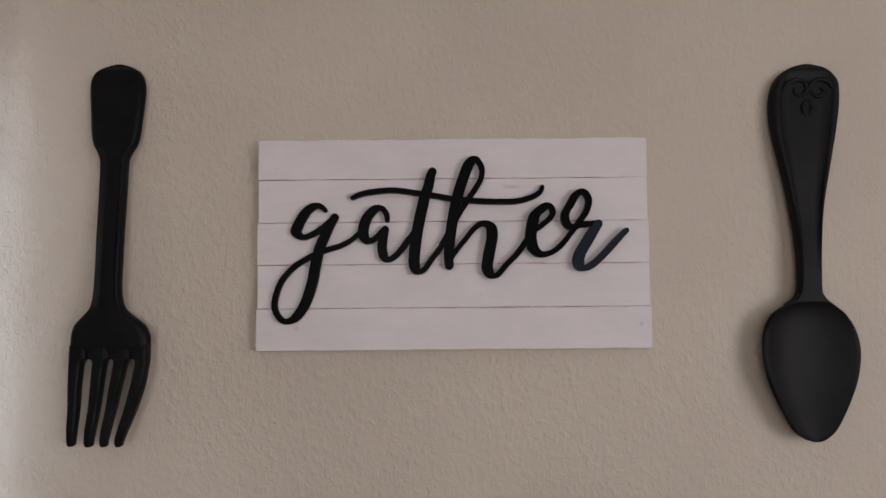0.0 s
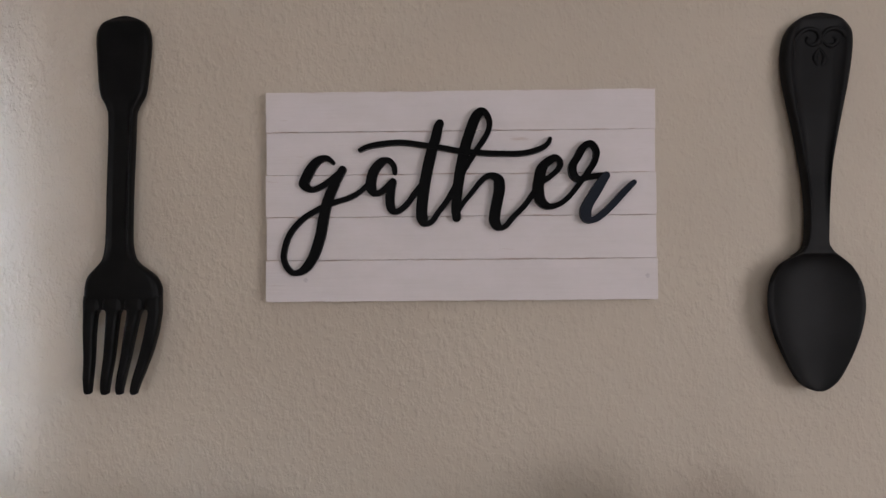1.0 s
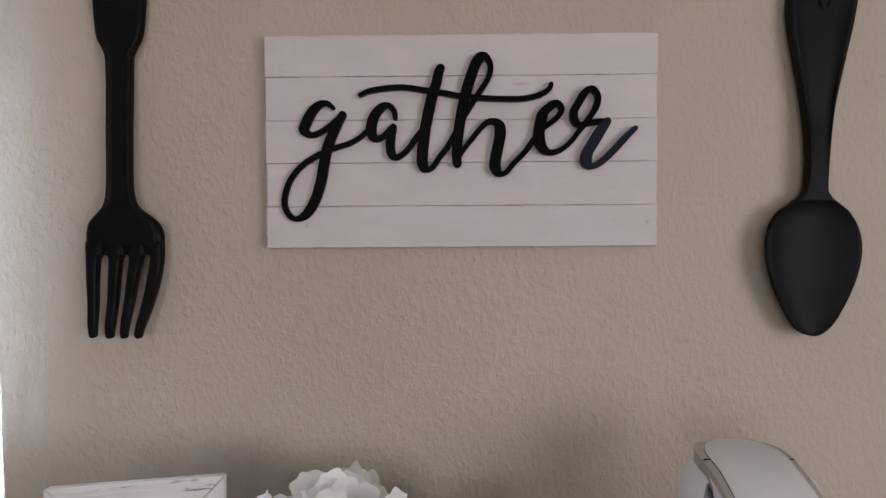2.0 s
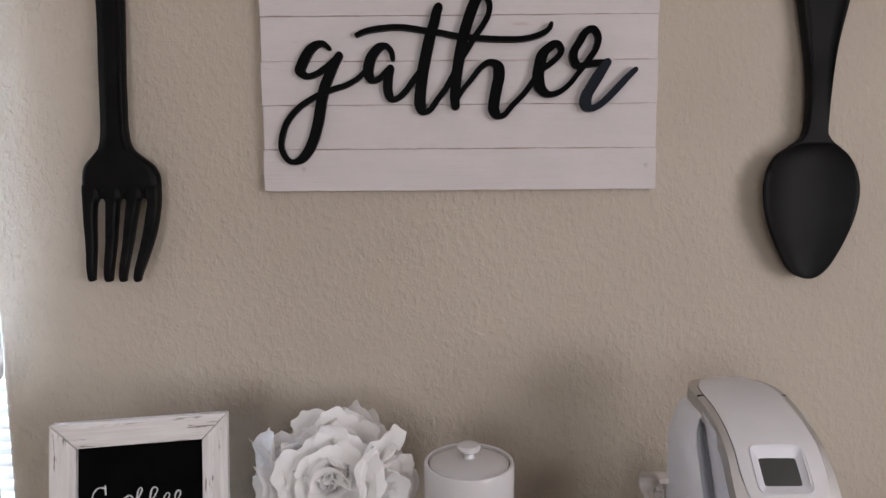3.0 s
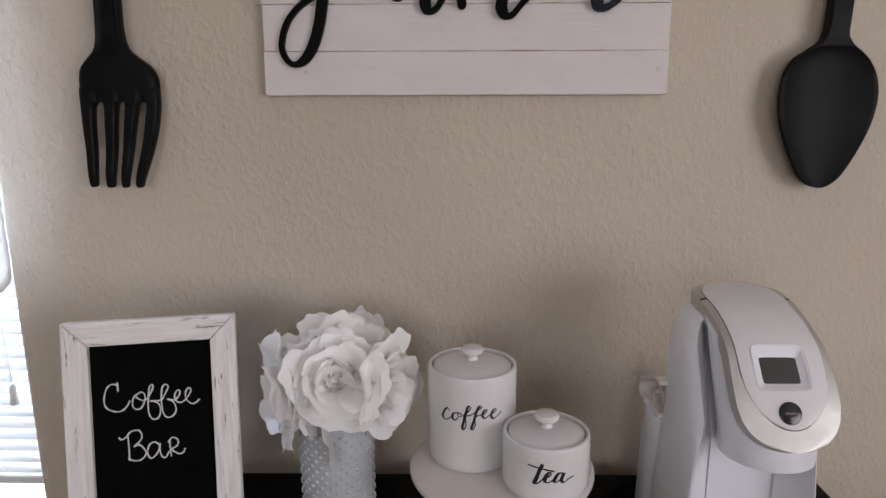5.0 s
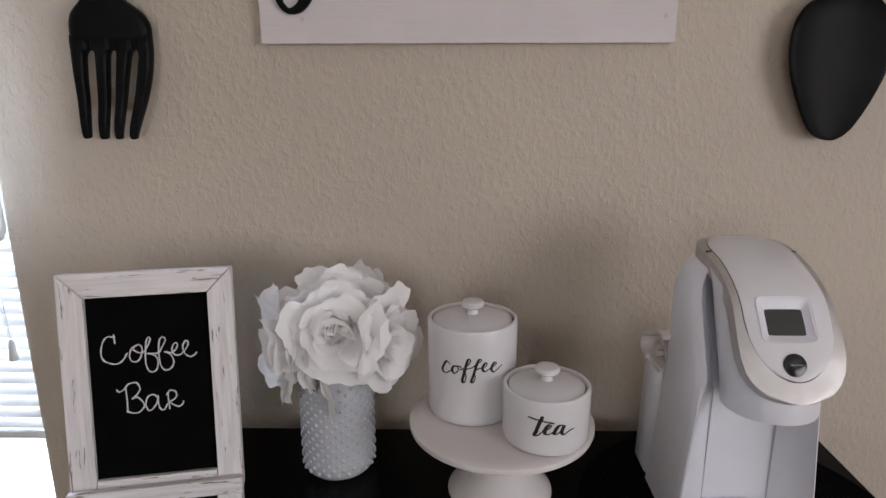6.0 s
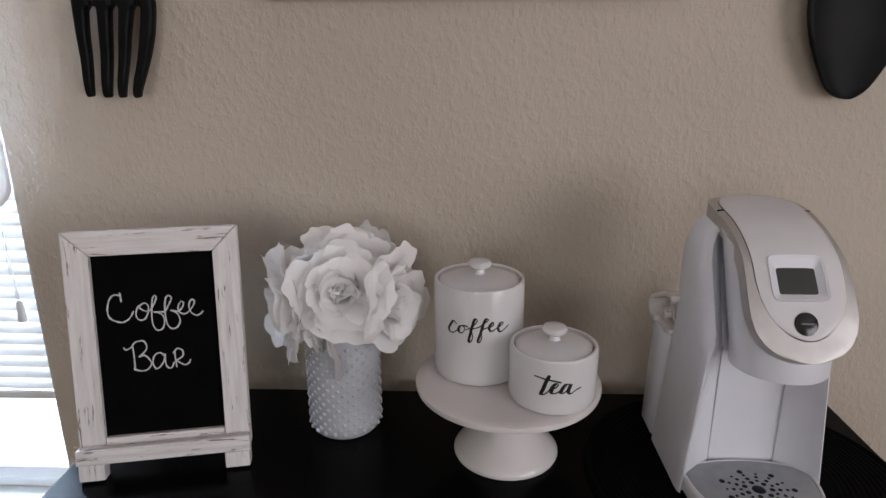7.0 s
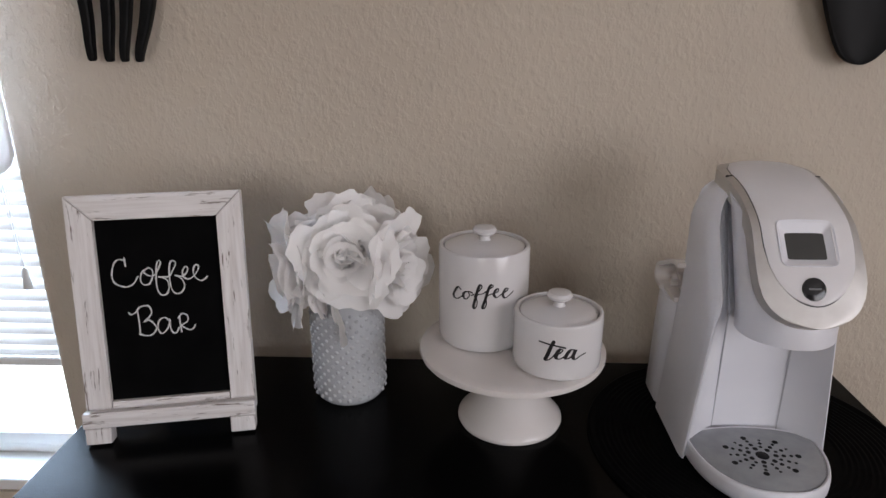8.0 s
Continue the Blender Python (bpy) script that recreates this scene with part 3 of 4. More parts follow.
def wall_fork():
    f = thing("wall_fork", (-0.53, YW, 1.931), "oversized black decorative fork hung on the wall", "wall decoration")
    backs = [(0, -0.004), (150, -0.008), (300, -0.015), (400, -0.017), (480, -0.0185)]
    deps = [(-8, 0.004), (8, 0.012), (30, 0.014), (140, 0.015), (330, 0.016), (400, 0.0165), (440, 0.0155), (462, 0.012)]
    part("handle", bar(FORK, backs, deps, lambda s: 0.2 * ramp(s, 118, 150) * (1 - ramp(s, 360, 395))), BLACK, f, angle=70)
    for t in TINES:
        bm = bar(t, [(440, -0.0185), (520, -0.022), (600, -0.03)], [(436, 0.012), (452, 0.0148), (475, 0.014), (560, 0.012), (600, 0.007)], lambda s: -0.07, 5)
        part("tine", bm, BLACK, f, angle=70)


def wall_spoon():
    f = thing("wall_spoon", (0.553, YW, 1.921), "oversized black decorative spoon with scrolled handle, hung on the wall", "wall decoration")
    backs = [(0, -0.004), (200, -0.01), (330, -0.015), (400, -0.016)]
    deps = [(-7, 0.006), (6, 0.0135), (26, 0.0165), (200, 0.0175), (335, 0.0185), (362, 0.0165), (378, 0.0115)]
    part("handle", bar(SPOON, backs, deps, lambda s: 0.3 * ramp(s, 6, 24) * (1 - ramp(s, 230, 350))), SPOONB, f, angle=70)
    bm = bmesh.new()
    loops = []
    pts = spline(BOWL, 5)
    a, b = pts[0][0], pts[-1][0]
    for s, c, hw in pts:
        t = (s - a) / (b - a)
        hw = max(hw, 0.5) * 0.001
        q = math.sqrt(max(0.0, 1 - ((430 - s) / 56) ** 2 if s < 430 else 1)) * math.sqrt(max(0.0, 1 - ((s - 408) / 176.5) ** 2 if s > 408 else 1))
        deep = (0.017 - 0.003 * t) * q
        rim = -0.0325 - 0.006 * math.sin(math.pi * t)
        us = np.linspace(-1, 1, 33)
        band = min(0.3, 0.0042 / hw)
        front = []
        for u in us:
            e = abs(u)
            g = max(0.0, 1 - e / (1 - band)) if band < 1 else 0.0
            dish = deep * (1 - (1 - min(1.0, g * 1.0)) ** 2.4)
            edge = 0.0045 * max(0.0, (e - 1 + band * 0.6) / (band * 0.6)) ** 2
            front.append((c * 0.001 + u * hw, rim + edge + dish, -s * 0.001))
        back = [(c * 0.001 + u * hw * 0.96, min(-0.0015, rim + 0.009 + (deep + 0.002) * (1 - u * u)), -s * 0.001) for u in us[::-1]]
        loops.append(front + back)
    rings(bm, loops)
    part("bowl", bm, SPOONB, f, angle=75)
    scrolls = ([(-31, 66), (-31, 46), (-24, 31), (-9, 22), (5, 25), (9, 35), (4, 45), (-5, 47), (-11, 41), (-9, 35)],
               [(12, 46), (14, 33), (23, 23), (37, 22), (48, 30), (52, 46), (51, 64)],
               [(13, 36), (18, 45), (26, 49), (34, 45), (35, 38), (30, 35)])
    for pts in scrolls:
        bm = bmesh.new()
        tube(bm, [(x * 0.001, -0.0162, -s * 0.001) for x, s in pts], lambda t: 0.0018 + 0.0020 * math.sin(math.pi * t), 10)
        part("scroll", bm, SPOONB, f, "raised scroll ornament", angle=80)
    bm = bmesh.new()
    for k in (-1, 1):
        tube(bm, [(0.0085, -0.0156, -0.052), (0.0085 + k * 0.0075, -0.0158, -0.065), (0.0085 + k * 0.005, -0.0158, -0.076), (0.0085, -0.0155, -0.084)], lambda t: 0.0016 + 0.0032 * math.sin(math.pi * t), 10)
    part("leaf", bm, SPOONB, f, "raised leaf ornament", angle=80)


wall_fork()
wall_spoon()


# ---- chalkboard easel ----
def chalkboard():
    e = thing("chalkboard_easel", (-0.42325, 0.74625, 1.03125), "small chalkboard in a distressed white wooden easel frame, standing", "chalkboard", 11.6, "", -10.85)
    X, xi, zt, zi, zb, zo = 0.1095, 0.0765, 0.155, 0.122, -0.122, -0.150
    d0, d1 = -0.008, 0.012      # front and back of the frame

    def rail(quad, name, mat):
        bm = bmesh.new()
        a = [bm.verts.new((x, d0, z)) for x, z in quad]
        b = [bm.verts.new((x, d1, z)) for x, z in quad]
        bm.faces.new(a)
        bm.faces.new(b[::-1])
        for i in range(4):
            j = (i + 1) % 4
            bm.faces.new((a[j], a[i], b[i], b[j]))
        part(name, bm, mat, e, smooth=False, bevel=0.0016)
    g = 0.0004
    rail([(-X + g, zt), (X - g, zt), (xi, zi + g), (-xi, zi + g)], "rail", FRAMEX)
    rail([(-xi + g, zb), (xi - g, zb), (xi - g, zo), (-xi + g, zo)], "rail", FRAMEX)
    rail([(-X, zt - g), (-xi - g, zi), (-xi - g, zo), (-X, zo)], "stile", FRAMEZ)
    rail([(X, zt - g), (xi + g, zi), (xi + g, zo), (X, zo)], "stile", FRAMEZ)
    part("slate", boxes((-xi - 0.004, xi + 0.004, 0.0005, 0.006, zb - 0.004, zi + 0.004)), SLATE, e, "black chalkboard panel", smooth=False)
    part("ledge", boxes((-X - 0.001, X + 0.001, -0.024, d0 - 0.0005, -0.152, -0.131)), FRAMEX, e, "worn white wooden ledge", bevel=0.002)
    foot = -0.1748
    for s in (-1, 1):
        x0, x1 = sorted((s * 0.0765, s * 0.109))
        part("foot", boxes((x0, x1, -0.022, 0.0, foot, -0.1525)), FRAMEZ, e, bevel=0.002)
    bm = boxes((-0.05, 0.05, -0.004, 0.004, -0.26, 0))
    prop = part("prop", bm, FRAMEZ, e, bevel=0.002)
    prop.location, prop.rotation_euler = (0, 0.0165, 0.09), (radians(27), 0, 0)
    bm = bmesh.new()
    for k, pts in enumerate(CHALKED):
        stroke(bm, pts, lambda d, t: 1.9 + 0.35 * math.sin(40 * t), lambda u, v, n: (u * 0.001, 0.0005 - n, v * 0.001), 0.00022 + 0.00002 * k, 0.0, 6)
    part("lettering", bm, CHALK, e, "white chalk handwriting Coffee Bar", smooth=False)


CHALKED = [
    [(-45, 71), (-44, 60)],
    [(-44, 68), (-53, 69), (-59, 62), (-62, 49), (-60, 39), (-53, 34), (-44, 32), (-36, 36), (-30, 45)],
    [(-16, 56), (-24, 51), (-27, 41), (-24, 34), (-17, 34), (-12, 42), (-11, 52), (-16, 56), (-22, 51), (-17, 46), (-10, 45), (-4, 53), (0, 62), (-2, 65), (-5, 60), (-7, 44), (-7, 28), (-3, 19), (4, 19), (8, 27), (7, 37), (1, 42), (-4, 43)],
    [(-2, 43), (9, 43), (14, 50), (19, 60), (16, 64), (12, 61), (10, 50), (10, 35), (12, 24), (17, 19), (24, 21), (28, 29), (25, 39), (17, 44), (26, 42), (32, 47), (34, 53), (31, 55), (27, 49), (28, 41), (35, 38), (43, 44), (48, 53), (45, 57), (41, 51), (42, 41), (49, 35), (55, 37), (58, 40)],
    [(-46, -3), (-43, -6), (-37, -3), (-32, 3), (-26, 5), (-20, 4), (-17, -4), (-21, -11), (-28, -17), (-21, -15), (-15, -21), (-13, -28), (-19, -35), (-27, -36), (-35, -33)],
    [(-35, 0), (-34, -16), (-34, -34)],
    [(4, -17), (-1, -13), (-8, -16), (-11, -26), (-8, -34), (-3, -33), (3, -25), (5, -15), (5, -25), (7, -33), (12, -35), (16, -28)],
    [(18, -12), (18, -22), (19, -34)],
    [(16, -15), (21, -9), (28, -12), (28, -19), (23, -23), (18, -25)],
    [(19, -25), (24, -29), (30, -32), (35, -30), (37, -26)],
]
chalkboard()


# ---- cake stand and canisters ----
CSX, CSY, PZ = 0.046, 0.768, 0.975


def cake_stand():
    c = thing("cake_stand", (CSX, CSY, ZT), "cream ceramic cake stand carrying two canisters", "cake stand")
    h = PZ - ZT
    part("plate", lathe([(0, h), (0.11, h), (0.1235, h + 0.0012), (0.1265, h), (0.127, h - 0.004), (0.1255, h - 0.008), (0.11, h - 0.011), (0.06, h - 0.013), (0, h - 0.0135)], 96), CREAM, c)
    prof = [(0.026, h - 0.0128), (0.0245, h - 0.02), (0.026, h - 0.032)]
    prof += [(0.0265 + 0.0465 * t ** 1.5, h - 0.034 - (h - 0.042) * t) for t in np.linspace(0.05, 1, 12)]
    prof += [(0.0735, 0.0045), (0.072, 0.001), (0.069, 0.0), (0.0, 0.0)]
    part("pedestal", lathe([(0, h - 0.0128)] + prof, 96), CREAM, c)


def canister(at, R, H, label, words, lo, hi):
    c = thing("canister", at, label, "canister")
    part("body", lathe([(0, 0.0), (R - 0.006, 0.0), (R - 0.0025, 0.0012), (R - 0.0005, 0.005), (R, 0.012), (R, H - 0.004), (R - 0.001, H - 0.0012), (R - 0.0032, H), (R - 0.0055, H - 0.001), (R - 0.0068, H - 0.005), (R - 0.007, H - 0.03), (R - 0.007, 0.006), (0, 0.006)], 96), GLAZE, c)
    r = R - 0.0078
    lid = part("lid", lathe([(0, H + 0.0045), (0.3 * r, H + 0.0042), (0.7 * r, H + 0.0018), (0.92 * r, H - 0.0012), (r, H - 0.0035), (r, H - 0.009), (0, H - 0.009)], 96), GLAZE, c)
    k = H + 0.0042
    part("knob", lathe([(0, k), (0.0085, k), (0.007, k + 0.003), (0.0068, k + 0.006), (0.011, k + 0.008), (0.0155, k + 0.011), (0.0165, k + 0.0145), (0.014, k + 0.018), (0.008, k + 0.0195), (0, k + 0.02)], 40), GLAZE, lid)
    bm = bmesh.new()

    def place(u, v, n):
        a, q = u / (R * 1000), R + n
        return (q * math.sin(a), -q * math.cos(a), v * 0.001)
    for pts in words:
        flat = [(radians(a) * R * 1000, z - (at[2] - ZT) * 1000) for a, z in pts]
        stroke(bm, flat, lambda d, t: lo + (hi - lo) * max(0.0, -d[1]) ** 1.2, place, 0.00025, 0.0001, 6)
    part("lettering", bm, DECAL, c, "black script lettering")


COFFEE_WORD = [
    [(-29.9, 205), (-33.9, 208), (-38.2, 202), (-40.9, 195), (-38.1, 191), (-33, 192), (-26.7, 198)],
    [(-20.1, 204), (-25.2, 202), (-26.6, 196), (-22.8, 193), (-18.5, 199), (-20.1, 204), (-15.1, 203)],
    [(-16.4, 199), (-8.9, 204), (-3.6, 212), (-5.7, 215), (-8.3, 209), (-10.8, 197), (-13.4, 185), (-12, 181), (-9.3, 186), (-9.4, 194), (-12.2, 199), (-2.1, 203)],
    [(-2.1, 203), (5.2, 209), (9.9, 213), (7.1, 215), (3.9, 208), (0.8, 195), (-2.4, 184), (-0.3, 182), (2.3, 189), (1.4, 198), (6.7, 202)],
    [(6.7, 202), (11.5, 203), (15.7, 205), (16.3, 209), (13.5, 208), (10.9, 202), (13.8, 197), (19.4, 200)],
    [(19.4, 200), (26.8, 204), (29.1, 207), (25.9, 208), (22.3, 201), (24.8, 195), (30.2, 197), (36.9, 202)],
]
TEA_WORD = [
    [(-30.3, 168), (-22.9, 167), (-8.9, 165), (2.1, 163)],
    [(-12.6, 170), (-15.6, 163), (-19.2, 152), (-21.7, 145), (-18.2, 145), (-12.8, 150), (-9.1, 156)],
    [(-8.9, 153), (-3.6, 156), (-1.1, 160), (-3.9, 161), (-7.7, 156), (-8.7, 149), (-3.8, 148), (2.1, 152)],
    [(13.7, 160), (8.6, 160), (4.1, 154), (3, 149), (7.2, 149), (11.9, 154), (15.1, 160), (12.1, 151), (15.3, 147), (21.9, 151), (29.3, 153)],
]
cake_stand()
canister((0.006, 0.800, PZ + 0.0002), 0.062, 0.137, "tall white ceramic canister lettered coffee, on the cake stand", COFFEE_WORD, 1.5, 3.7)
canister((0.1005, 0.725, PZ + 0.0002), 0.0567, 0.075, "short white ceramic canister lettered tea, on the cake stand", TEA_WORD, 1.6, 4.9)


# ---- vase with white flowers ----
VX, VY = -0.193, 0.829


def vase():
    v = thing("vase", (VX, VY, ZT), "milk-glass hobnail vase holding white flowers", "vase")
    R, H = 0.0535, 0.165
    part("body", lathe([(0, 0), (0.042, 0), (0.046, 0.0015), (0.05, 0.006), (R - 0.001, 0.014), (R, 0.025), (R, H - 0.02), (R - 0.002, H - 0.008), (R - 0.001, H - 0.001), (R - 0.003, H), (R - 0.005, H - 0.002), (R - 0.006, H - 0.02), (R - 0.006, 0.012), (0, 0.012)], 80), MILK, v)
    bm = bmesh.new()
    n = 22
    for row in range(18):
        z = 0.013 + row * 0.0079
        for k in range(n):
            a = 2 * math.pi * (k + 0.5 * (row % 2)) / n
            up = Vector((math.cos(a), math.sin(a), 0))
            side = Vector((-math.sin(a), math.cos(a), 0))
            c = up * (R - 0.0006) + Vector((0, 0, z))
            tip = bm.verts.new(c + up * 0.0028)
            loops = []
            for rr, hh in ((0.0014, 0.0024), (0.0026, 0.0012), (0.0038, 0.0)):
                loops.append([bm.verts.new(c + up * hh + rr * (side * math.cos(q) + Vector((0, 0, math.sin(q))))) for q in np.linspace(0, 2 * math.pi, 9)[:-1]])
            for i in range(8):
                j = (i + 1) % 8
                bm.faces.new((tip, loops[0][i], loops[0][j]))
                for l0, l1 in zip(loops, loops[1:]):
                    bm.faces.new((l0[i], l1[i], l1[j], l0[j]))
    part("hobnail_relief", bm, MILK, v, "raised glass hobnail dots", angle=80)


def petal(base, length, wide, curl, lean0, lean1, seed):
    """A crumpled paper petal of a unit rose about z, leaning out along x: base the radius of its foot, wide its half
    width, curl the radius to which it is rolled sideways, lean0 and lean1 its lean in degrees at foot and tip."""
    rnd = random.Random(seed)
    ph = [rnd.uniform(0, 6.28) for _ in range(8)]
    n, m = 20, 14
    mid, side_lean = [], []
    r, h = base, -0.15
    for j in range(m + 1):
        a = radians(lean0 + (lean1 - lean0) * (j / m) ** 1.3)
        mid.append((r, h))
        side_lean.append(a)
        r, h = r + math.sin(a) * length / m, h + math.cos(a) * length / m
    tilt = rnd.uniform(-0.16, 0.16)
    point = rnd.choice((0.0, 0.0, 0.05, 0.1))
    bm = bmesh.new()
    grid = []
    for i in range(n + 1):
        u = 2 * i / n - 1
        rim = 1 - 0.27 * abs(u) ** 2.8 + point * (1 - abs(u)) + 0.035 * math.sin(2.6 * u + ph[0]) + 0.028 * math.sin(6.5 * u + ph[1]) + 0.022 * math.sin(13 * u + ph[2]) + rnd.uniform(-0.012, 0.012)
        col = []
        for j in range(m + 1):
            t = min(1.0, j / m * rim) if rim < 1 else j / m
            over = max(0.0, rim - 1) * (j / m) ** 3
            k = min(m - 1, int(t * m))
            q = t * m - k
            r = mid[k][0] + (mid[k + 1][0] - mid[k][0]) * q
            h = mid[k][1] + (mid[k + 1][1] - mid[k][1]) * q
            a = side_lean[k] + (side_lean[k + 1] - side_lean[k]) * q
            w = wide * (0.34 + 0.66 * math.sin(min(1.0, 1.35 * t) * math.pi / 2)) * (1 - 0.1 * max(0.0, t - 0.75))
            rc = curl * (0.55 + 0.6 * t)
            f = u * w / rc + tilt * t
            x = rc * math.sin(f)
            sink = rc * (1 - math.cos(f))
            wave = t * t * wide * (0.085 * math.sin(2.6 * u + ph[3]) + 0.028 * math.sin(6.3 * u + ph[4]) + 0.03 * math.sin(4 * u + 5 * t + ph[5])) + 0.012 * wide * math.sin(9 * t + 3 * u + ph[6])
            out = wave - sink
            up = over * length
            col.append(bm.verts.new((r + out * math.cos(a) + up * math.sin(a), x, h - out * math.sin(a) + up * math.cos(a))))
        grid.append(col)
    for a, c in zip(grid, grid[1:]):
        for j in range(m):
            bm.faces.new((a[j], a[j + 1], c[j + 1], c[j]))
    return bm


# petals in a ring, foot radius, length, half width, roll, lean at foot and tip
WHORLS = ((3, 0.03, 0.60, 0.32, 0.13, -4, 3), (3, 0.06, 0.66, 0.42, 0.22, 0, 14), (4, 0.09, 0.76, 0.58, 0.46, 8, 40), (5, 0.11, 0.92, 0.72, 1.1, 24, 70), (5, 0.11, 1.04, 0.80, 1.9, 46, 98))


def flower(at, face, size, seed, label):
    """An open paper rose of five whorls of petals. face: the way that it looks."""
    rnd = random.Random(seed * 7 + 3)
    f = new("flower")
    tagged(f, label, "flower", "white flowers in the vase")
    f.matrix_world = Matrix.Translation(at) @ Vector(face).to_track_quat("Z", "Y").to_matrix().to_4x4() @ pose(0, 0, 0, 0, 0, rnd.uniform(0, 360))
    for w, (count, base, length, wide, curl, lean0, lean1) in enumerate(WHORLS):
        for k in range(count):
            g = rnd.uniform(0.86, 1.12)
            bm = petal(base, length * g, wide * rnd.uniform(0.9, 1.12), curl * rnd.uniform(0.85, 1.2), lean0 + rnd.uniform(-5, 5), lean1 + rnd.uniform(-22, 14) * min(1, w / 2), seed * 100 + w * 10 + k)
            ob = part("petal", bm, PETAL, f, angle=180)
            ob.rotation_euler = (0, 0, radians(360 * k / count + 47 * w + rnd.uniform(-10, 10)))
            ob.scale = (size * rnd.uniform(0.92, 1.06), size, size * rnd.uniform(0.9, 1.1))
    bm = bmesh.new()
    foot = f.matrix_world.inverted() @ Vector((VX + (at[0] - VX) * 0.25, VY + (at[1] - VY) * 0.25, ZT + 0.03))
    neck = f.matrix_world.inverted() @ Vector((VX + (at[0] - VX) * 0.42, VY + (at[1] - VY) * 0.42, ZT + 0.15))
    tube(bm, [(0, 0, -0.13 * size), neck, foot], 0.0015, 6)
    part("stem", bm, STEM, f)


vase()
BOUQUET = Vector((-0.189, 0.828, 1.071))
FLOWERS = [
    ((0.14, -0.85, 0.36), 0.064, 0.060),
    ((-0.9, -0.48, -0.05), 0.070, 0.062),
    ((0.9, -0.45, 0.05), 0.068, 0.062),
    ((0.25, -0.35, 0.9), 0.066, 0.042),
    ((0.6, 0.55, 0.25), 0.066, 0.052),
    ((-0.5, 0.1, 0.7), 0.062, 0.046),
    ((-0.6, -0.45, -0.35), 0.066, 0.040),
    ((-0.45, -0.75, 0.5), 0.060, 0.046),
]
for k, (way, size, out) in enumerate(FLOWERS):
    way = Vector(way).normalized()
    flower(BOUQUET + way * out, way, size, k, "large white paper rose with ruffled petals, in the vase")


# ---- coffee maker on its round mat ----
KX, KY = 0.350, 0.76


def mat():
    prof = [(0, 0.0035), (0.11, 0.0035)]
    r = 0.112
    while r < 0.196:
        prof += [(r, 0.0035), (r + 0.0018, 0.0047), (r + 0.0034, 0.0047), (r + 0.0052, 0.0035)]
        r += 0.0072
    prof += [(0.2, 0.0035), (0.204, 0.0065), (0.2075, 0.0062), (0.209, 0.003), (0.2085, 0.0), (0, 0.0)]
    m = thing("round_mat", (0.36, 0.715, ZT), "round black ribbed mat under the coffee maker", "mat")
    part("disc", lathe(prof, 128), MAT, m, angle=80)


mat()


def bend(v):
    """Centre line of the lid from its back (0) to its nose (1): place (y, z) above the table and its normal."""
    i = min(max(int(v * (len(LIDLINE) - 1)), 0), len(LIDLINE) - 2)
    t = v * (len(LIDLINE) - 1) - i
    a, b = LIDLINE[i], LIDLINE[i + 1]
    d = LIDLINE[min(i + 2, len(LIDLINE) - 1)] - LIDLINE[max(i - 1, 0)]
    d = d / np.linalg.norm(d)
    return a + (b - a) * t, np.array((d[1], -d[0]))


def even_steps(pts, n):
    """The smooth line through pts, cut into n steps of one length."""
    c = np.array(spline(pts, 12))
    arc = np.concatenate(([0], np.cumsum(np.linalg.norm(np.diff(c, axis=0), axis=1))))
    at = np.linspace(0, arc[-1], n + 1)
    return [np.array((np.interp(q, arc, c[:, 0]), np.interp(q, arc, c[:, 1]))) for q in at]


LIDLINE = even_steps([(0.834, 0.345), (0.806, 0.3555), (0.769, 0.3535), (0.7353, 0.3458), (0.706, 0.3345), (0.6783, 0.3178), (0.6615, 0.298), (0.6462, 0.2759), (0.6355, 0.2579), (0.6273, 0.2418), (0.6195, 0.228), (0.6125, 0.2152)], 64)


def lid_mid(v):
    """The machine stands slightly turned: the lid's middle line drifts sideways towards the nose."""
    return 0.004 + (0.8 - bend(v)[0][0]) * 0.05


HX = lid_mid(1)
# half widths squared run smoothly along these, so that the ends come out round
TRIM_HALF = [(0, 0), (0.03, 26), (0.09, 45), (0.16, 56), (0.25, 58.5), (0.36, 57), (0.46, 56.5), (0.57, 57.6), (0.65, 58.4), (0.74, 59.5), (0.82, 59), (0.88, 55.2), (0.925, 48), (0.96, 37.5), (0.985, 23.5), (1, 0)]
PANEL_HALF = [(0, 0), (0.025, 22), (0.07, 36), (0.15, 47), (0.22, 49), (0.33, 47.5), (0.47, 48), (0.6, 48.8), (0.72, 49), (0.81, 46.6), (0.88, 40.5), (0.93, 32), (0.97, 21.5), (1, 0)]


def half_along(table, g):
    xs = [a for a, _ in table]
    return 0.001 * math.sqrt(max(0.0, float(np.interp(g, xs, [w * w for _, w in table]))))


def crown(u):
    """How far the lid's surface domes at u metres from its middle line."""
    return 0.0032 * max(0.0, 1 - (u / 0.058) ** 2)


